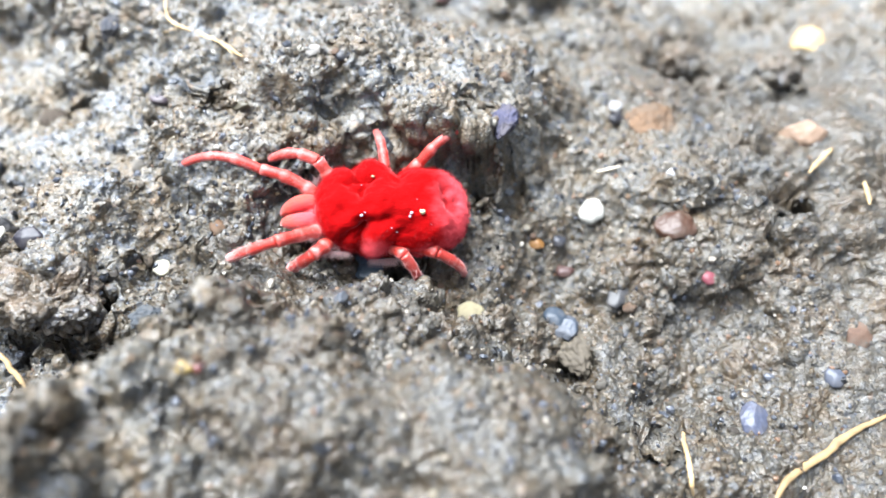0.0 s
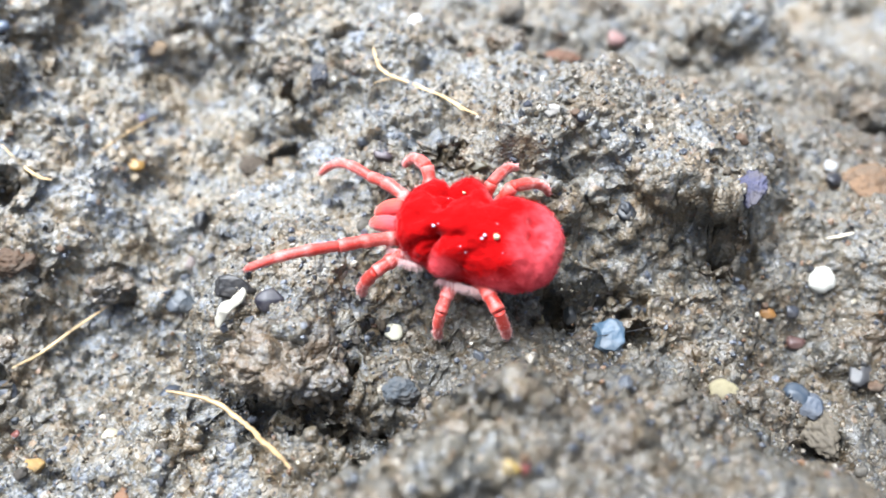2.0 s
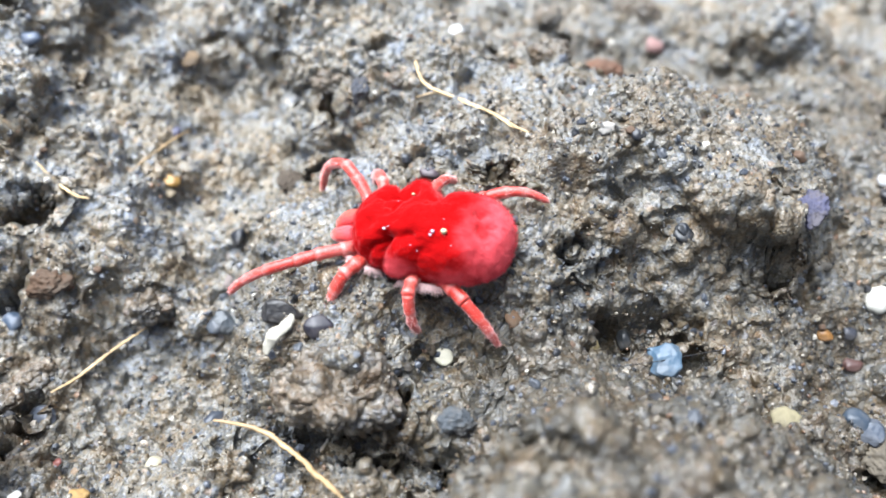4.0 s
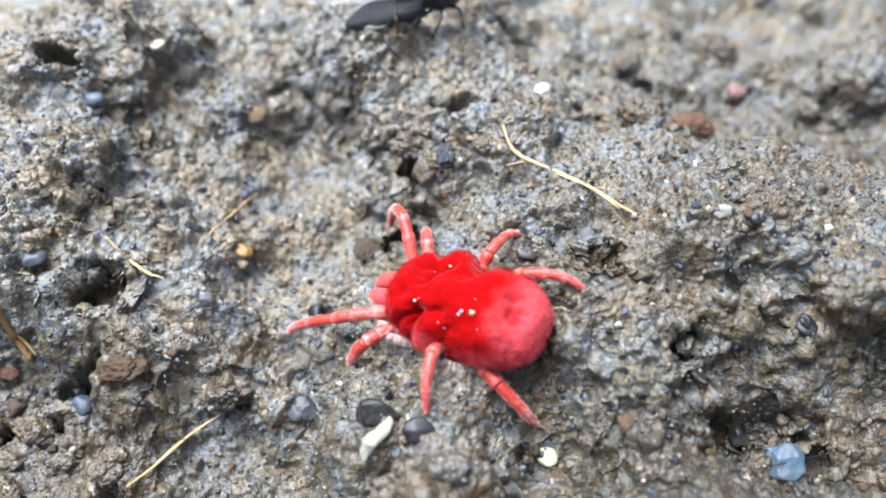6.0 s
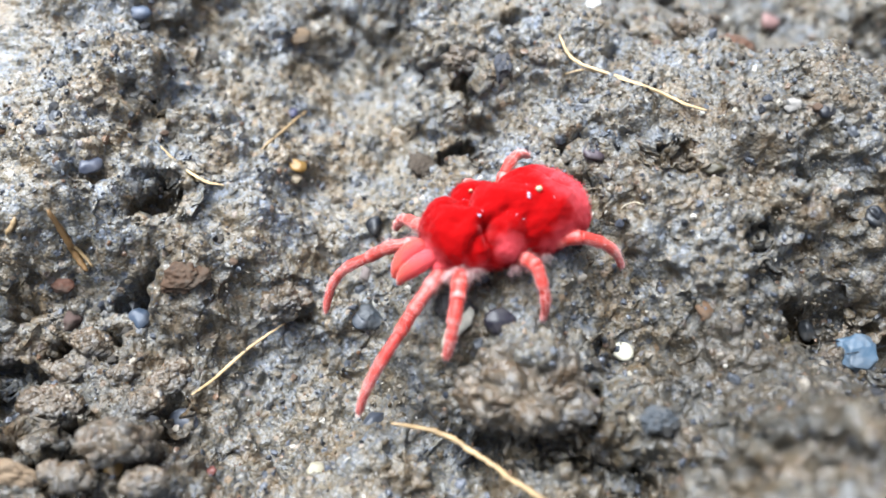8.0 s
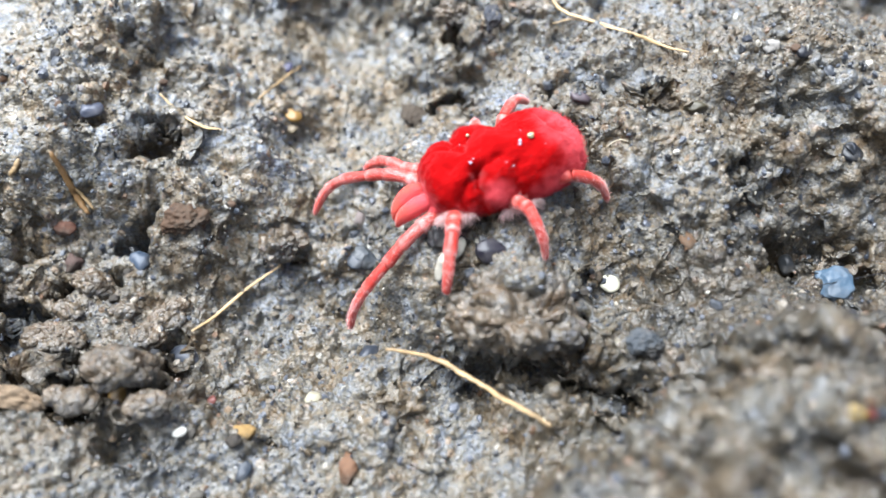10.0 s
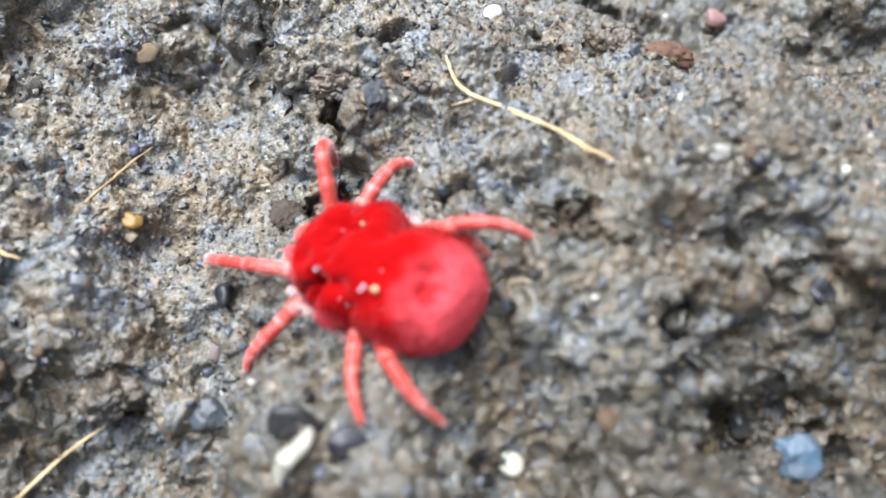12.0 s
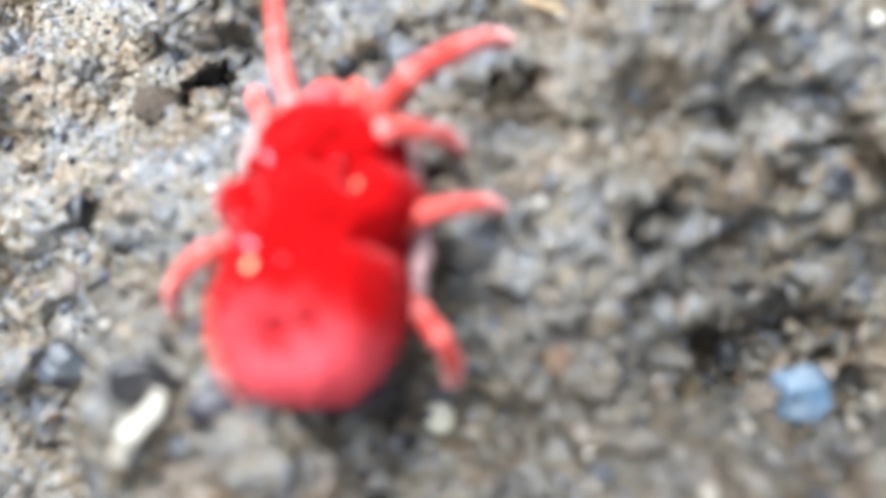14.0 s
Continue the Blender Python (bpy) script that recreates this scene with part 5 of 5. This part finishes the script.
LEFT_SECOND = [
    (0, 6.5, 3.0, -2.9), (0.5, 6.5, 3.0, -6.0), (1, 8.8, 5.1, -1.7), (1.5, 5.5, 4.2, -5.0), (2, 6.4, 4.0, -4.3), (2.5, 5.6, 6.0, -3.8),
    (3, 4.2, 5.5, -3.1), (3.2, 3.8, 5.5, -2.9), (3.7, 4.0, 5.2, -3.1), (4.25, 7.1, 5.0, -2.7), (4.8, 6.6, 4.7, -3.5), (5.3, 8.6, 4.4, -3.6),
    (5.5, 8.5, 4.1, -4.0), (6, 6.8, 4.5, -3.8), (6.5, 8.1, 3.9, -4.5), (7, 5.2, 6.5, -2.5), (7.5, 6.1, 3.2, -3.2), (8, 6.2, 4.7, -4.4),
    (8.2, 6.3, 4.1, -4.6), (8.75, 5.9, 4.7, -4.2), (9.3, 6.8, 5.2, -3.4), (9.8, 5.9, 5.7, -3.3), (10.3, 6.4, 6.2, -2.8), (10.5, 6.7, 6.4, -3.2),
    (11, 6.8, 6.1, -2.7), (11.5, 7.9, 4.7, -4.4), (12, 6.2, 7.1, -2.5), (12.5, 7.4, 4.5, -3.7), (13, 7.0, 5.7, -4.3), (13.5, 8.2, 4.6, -4.1),
    (14, 8.4, 4.2, -4.2),
]
LEFT_THIRD = [
    (0, -2.0, 4.3, -2.2), (0.5, -3.3, 2.1, -2.1), (1, -0.2, 3.0, -3.8), (1.5, -1.6, 4.1, -4.4), (2, 0.8, 4.7, -5.4), (2.5, 0.6, 3.8, -5.7),
    (3, 0.6, 4.1, -5.1), (3.2, 0.4, 4.1, -5.0), (3.7, 1.0, 4.6, -3.6), (4.25, -1.0, 5.0, -3.3), (4.8, 0.5, 5.5, -1.9), (5.3, -0.7, 5.9, -1.7),
    (5.5, -0.7, 5.7, -1.4), (6, -0.4, 6.6, -0.9), (6.5, -1.2, 6.7, -1.1), (7, -0.0, 6.8, -1.0), (7.5, -1.1, 6.2, -2.2), (8, 0.3, 5.1, -3.5),
    (8.2, 0.4, 4.8, -3.7), (8.75, 0.5, 5.0, -3.3), (9.3, -0.7, 5.3, -3.5), (9.8, -0.1, 5.5, -3.1), (10.3, -0.8, 5.7, -3.2), (10.5, -0.6, 5.7, -3.0),
    (11, -0.5, 6.3, -2.8), (11.5, -1.1, 6.8, -0.8), (12, -2.8, 6.7, -0.1), (12.5, -3.0, 5.2, -0.2), (13, -1.5, 5.8, -1.6), (13.5, -1.9, 6.0, -2.1),
    (14, -1.9, 5.6, -2.2),
]
LEFT_REAR = [
    (0, -5.4, 3.5, -2.3), (0.5, -4.2, 2.7, -1.5), (1, -3.8, 1.2, -3.5), (1.5, -4.0, 2.6, -3.8), (2, -3.2, 3.7, -4.5), (2.5, -4.2, 3.1, -4.8),
    (3, -5.5, 4.9, -4.2), (3.2, -5.8, 4.7, -4.1), (3.7, -6.3, 4.4, -4.2), (4.25, -3.9, 4.1, -3.8), (4.8, -5.2, 3.8, -4.5), (5.3, -3.8, 3.6, -4.6),
    (5.5, -4.0, 3.5, -4.4), (6, -5.6, 3.5, -4.5), (6.5, -4.6, 4.5, -2.4), (7, -3.7, 5.0, -1.9), (7.5, -3.2, 4.2, -2.1), (8, -6.0, 3.7, -2.8),
    (8.2, -5.9, 3.6, -2.8), (8.75, -6.3, 3.3, -2.8), (9.3, -5.3, 2.9, -2.4), (9.8, -6.1, 2.7, -2.7), (10.3, -5.6, 2.4, -2.6), (10.5, -5.7, 2.1, -2.3),
    (11, -4.9, 1.7, -2.6), (11.5, -5.7, 1.4, -3.0), (12, -5.4, 4.8, -2.2), (12.5, -6.7, 2.4, 0.7), (13, -5.7, 2.9, -0.8), (13.5, -5.2, 2.7, -1.7),
    (14, -5.0, 2.3, -1.4),
]
RIGHT_FRONT = [
    (0, 13.9, -4.2, -2.3), (0.5, 12.2, -7.5, -1.3), (1, 12.1, -7.3, -3.0), (1.5, 9.2, -4.7, -4.2), (2, 13.4, -4.1, -4.4), (2.5, 13.2, -5.8, -2.5),
    (3, 12.2, -4.2, -5.3), (3.2, 10.9, -5.4, -4.8), (3.7, 10.0, -5.1, -4.4), (4.25, 11.7, -4.8, -3.4), (4.8, 9.9, -4.5, -3.6), (5.3, 10.7, -4.2, -3.2),
    (5.5, 12.2, -6.0, -4.0), (6, 9.9, -6.2, -3.2), (6.5, 10.3, -4.3, -3.1), (7, 12.3, -3.9, -4.6), (7.5, 12.5, -4.2, -6.1), (8, 10.4, -6.0, -7.2),
    (8.2, 9.9, -6.1, -7.8), (8.75, 10.1, -6.2, -6.8), (9.3, 11.6, -6.4, -5.4), (9.8, 11.2, -6.6, -4.8), (10.3, 12.2, -6.8, -3.9), (10.5, 10.1, -7.6, -6.1),
    (11, 9.7, -3.2, -3.8), (11.5, 11.7, -8.0, -2.0), (12, 8.8, -5.7, -2.8), (12.5, 11.5, -6.2, -0.2), (13, 13.9, -2.6, -2.4), (13.5, 13.7, -0.2, -2.6),
    (14, 8.3, -6.2, -0.6),
]
RIGHT_SECOND = [
    (0, 8.1, -3.9, -0.5), (0.5, 7.3, -6.6, -1.5), (1, 6.7, -5.8, -0.7), (1.5, 5.7, -6.3, -0.9), (2, 6.9, -4.8, -1.5), (2.5, 7.1, -5.0, -2.1),
    (3, 6.5, -5.2, -3.9), (3.2, 6.5, -5.4, -3.7), (3.7, 7.6, -5.5, -2.8), (4.25, 5.9, -5.7, -3.2), (4.8, 7.9, -5.8, -2.3), (5.3, 7.2, -6.0, -2.6),
    (5.5, 5.9, -6.0, -2.8), (6, 6.7, -5.9, -2.8), (6.5, 4.0, -5.6, -2.0), (7, 6.4, -4.5, -2.3), (7.5, 7.5, -5.9, -3.4), (8, 4.5, -7.4, -3.1),
    (8.2, 5.9, -7.4, -1.1), (8.75, 6.8, -7.1, -1.1), (9.3, 6.3, -6.9, -1.6), (9.8, 7.5, -6.7, -1.5), (10.3, 7.4, -6.4, -2.1), (10.5, 5.5, -7.3, -2.7),
    (11, 6.9, -6.9, -0.3), (11.5, 6.9, -5.5, -2.3), (12, 3.9, -7.3, -2.4), (12.5, 5.2, -3.8, -0.2), (13, 6.4, -4.4, -1.9), (13.5, 5.8, -6.4, -0.8),
    (14, 4.1, -4.6, -1.0),
]
RIGHT_THIRD = [
    (0, 1.0, -5.9, 0.9), (0.5, 0.8, -6.2, 0.5), (1, -0.3, -5.8, 0.8), (1.5, 0.0, -6.9, 0.2), (2, -0.6, -6.4, -0.4), (2.5, 0.7, -5.3, 0.0),
    (3, 0.4, -4.4, -0.5), (3.2, 0.2, -4.4, -0.4), (3.7, -0.9, -4.6, -0.5), (4.25, 0.8, -4.8, -0.1), (4.8, -1.2, -5.1, -0.8), (5.3, -0.4, -5.3, -1.0),
    (5.5, -0.9, -5.2, -1.0), (6, -0.3, -7.1, -0.9), (6.5, 0.2, -5.2, -1.6), (7, 0.2, -5.3, -1.2), (7.5, -0.5, -6.4, -1.4), (8, -0.5, -6.6, -1.4),
    (8.2, -0.5, -6.7, -1.4), (8.75, -1.0, -7.0, -1.4), (9.3, -0.2, -7.3, -1.1), (9.8, -1.1, -7.5, -1.4), (10.3, -0.7, -7.8, -1.4), (10.5, -0.7, -7.8, -1.4),
    (11, -0.3, -6.8, -1.3), (11.5, 0.2, -5.7, -1.3), (12, -3.6, -3.4, -1.9), (12.5, 0.6, -4.5, 0.8), (13, 0.8, -6.8, -0.8), (13.5, 1.5, -5.9, -1.7),
    (14, 2.1, -6.1, -1.4),
]
RIGHT_REAR = [
    (0, -4.9, -5.1, 3.3), (0.5, -4.7, -6.1, 0.5), (1, -4.5, -6.2, -0.8), (1.5, -4.9, -5.1, -1.4), (2, -3.3, -5.3, -0.9), (2.5, -5.4, -3.6, -1.3),
    (3, -5.5, -3.5, -0.4), (3.2, -5.7, -3.8, -0.4), (3.7, -5.1, -4.0, 0.1), (4.25, -7.2, -4.2, -0.6), (4.8, -5.8, -4.4, -0.1), (5.3, -7.0, -4.6, -0.8),
    (5.5, -7.0, -4.5, -0.7), (6, -6.2, -4.0, -0.3), (6.5, -7.1, -2.9, -0.3), (7, -7.1, -1.7, 0.3), (7.5, -4.7, -3.8, -0.2), (8, -4.9, -5.9, 0.8),
    (8.2, -4.9, -6.7, 1.3), (8.75, -4.5, -6.6, 1.1), (9.3, -5.3, -6.5, 0.4), (9.8, -4.4, -6.3, 0.3), (10.3, -4.8, -6.2, -0.4), (10.5, -6.6, -3.7, 0.5),
    (11, -4.9, -3.8, 0.8), (11.5, -6.4, -3.3, -0.2), (12, -5.4, -5.0, -1.3), (12.5, -4.6, -5.8, 1.0), (13, -2.7, -5.8, -1.8), (13.5, -4.5, -4.2, -5.7),
    (14, -3.5, -3.9, -5.1),
]


def motions():
    walk(mite, [(t, pose(x * MM, y * MM, z * MM, rx, ry, rz)) for t, x, y, z, rx, ry, rz in BODY_ROWS])
    step_leg("left", "front", LEFT_FRONT)
    step_leg("left", "second", LEFT_SECOND)
    step_leg("left", "third", LEFT_THIRD)
    step_leg("left", "rear", LEFT_REAR)
    step_leg("right", "front", RIGHT_FRONT)
    step_leg("right", "second", RIGHT_SECOND)
    step_leg("right", "third", RIGHT_THIRD)
    step_leg("right", "rear", RIGHT_REAR)


motions()
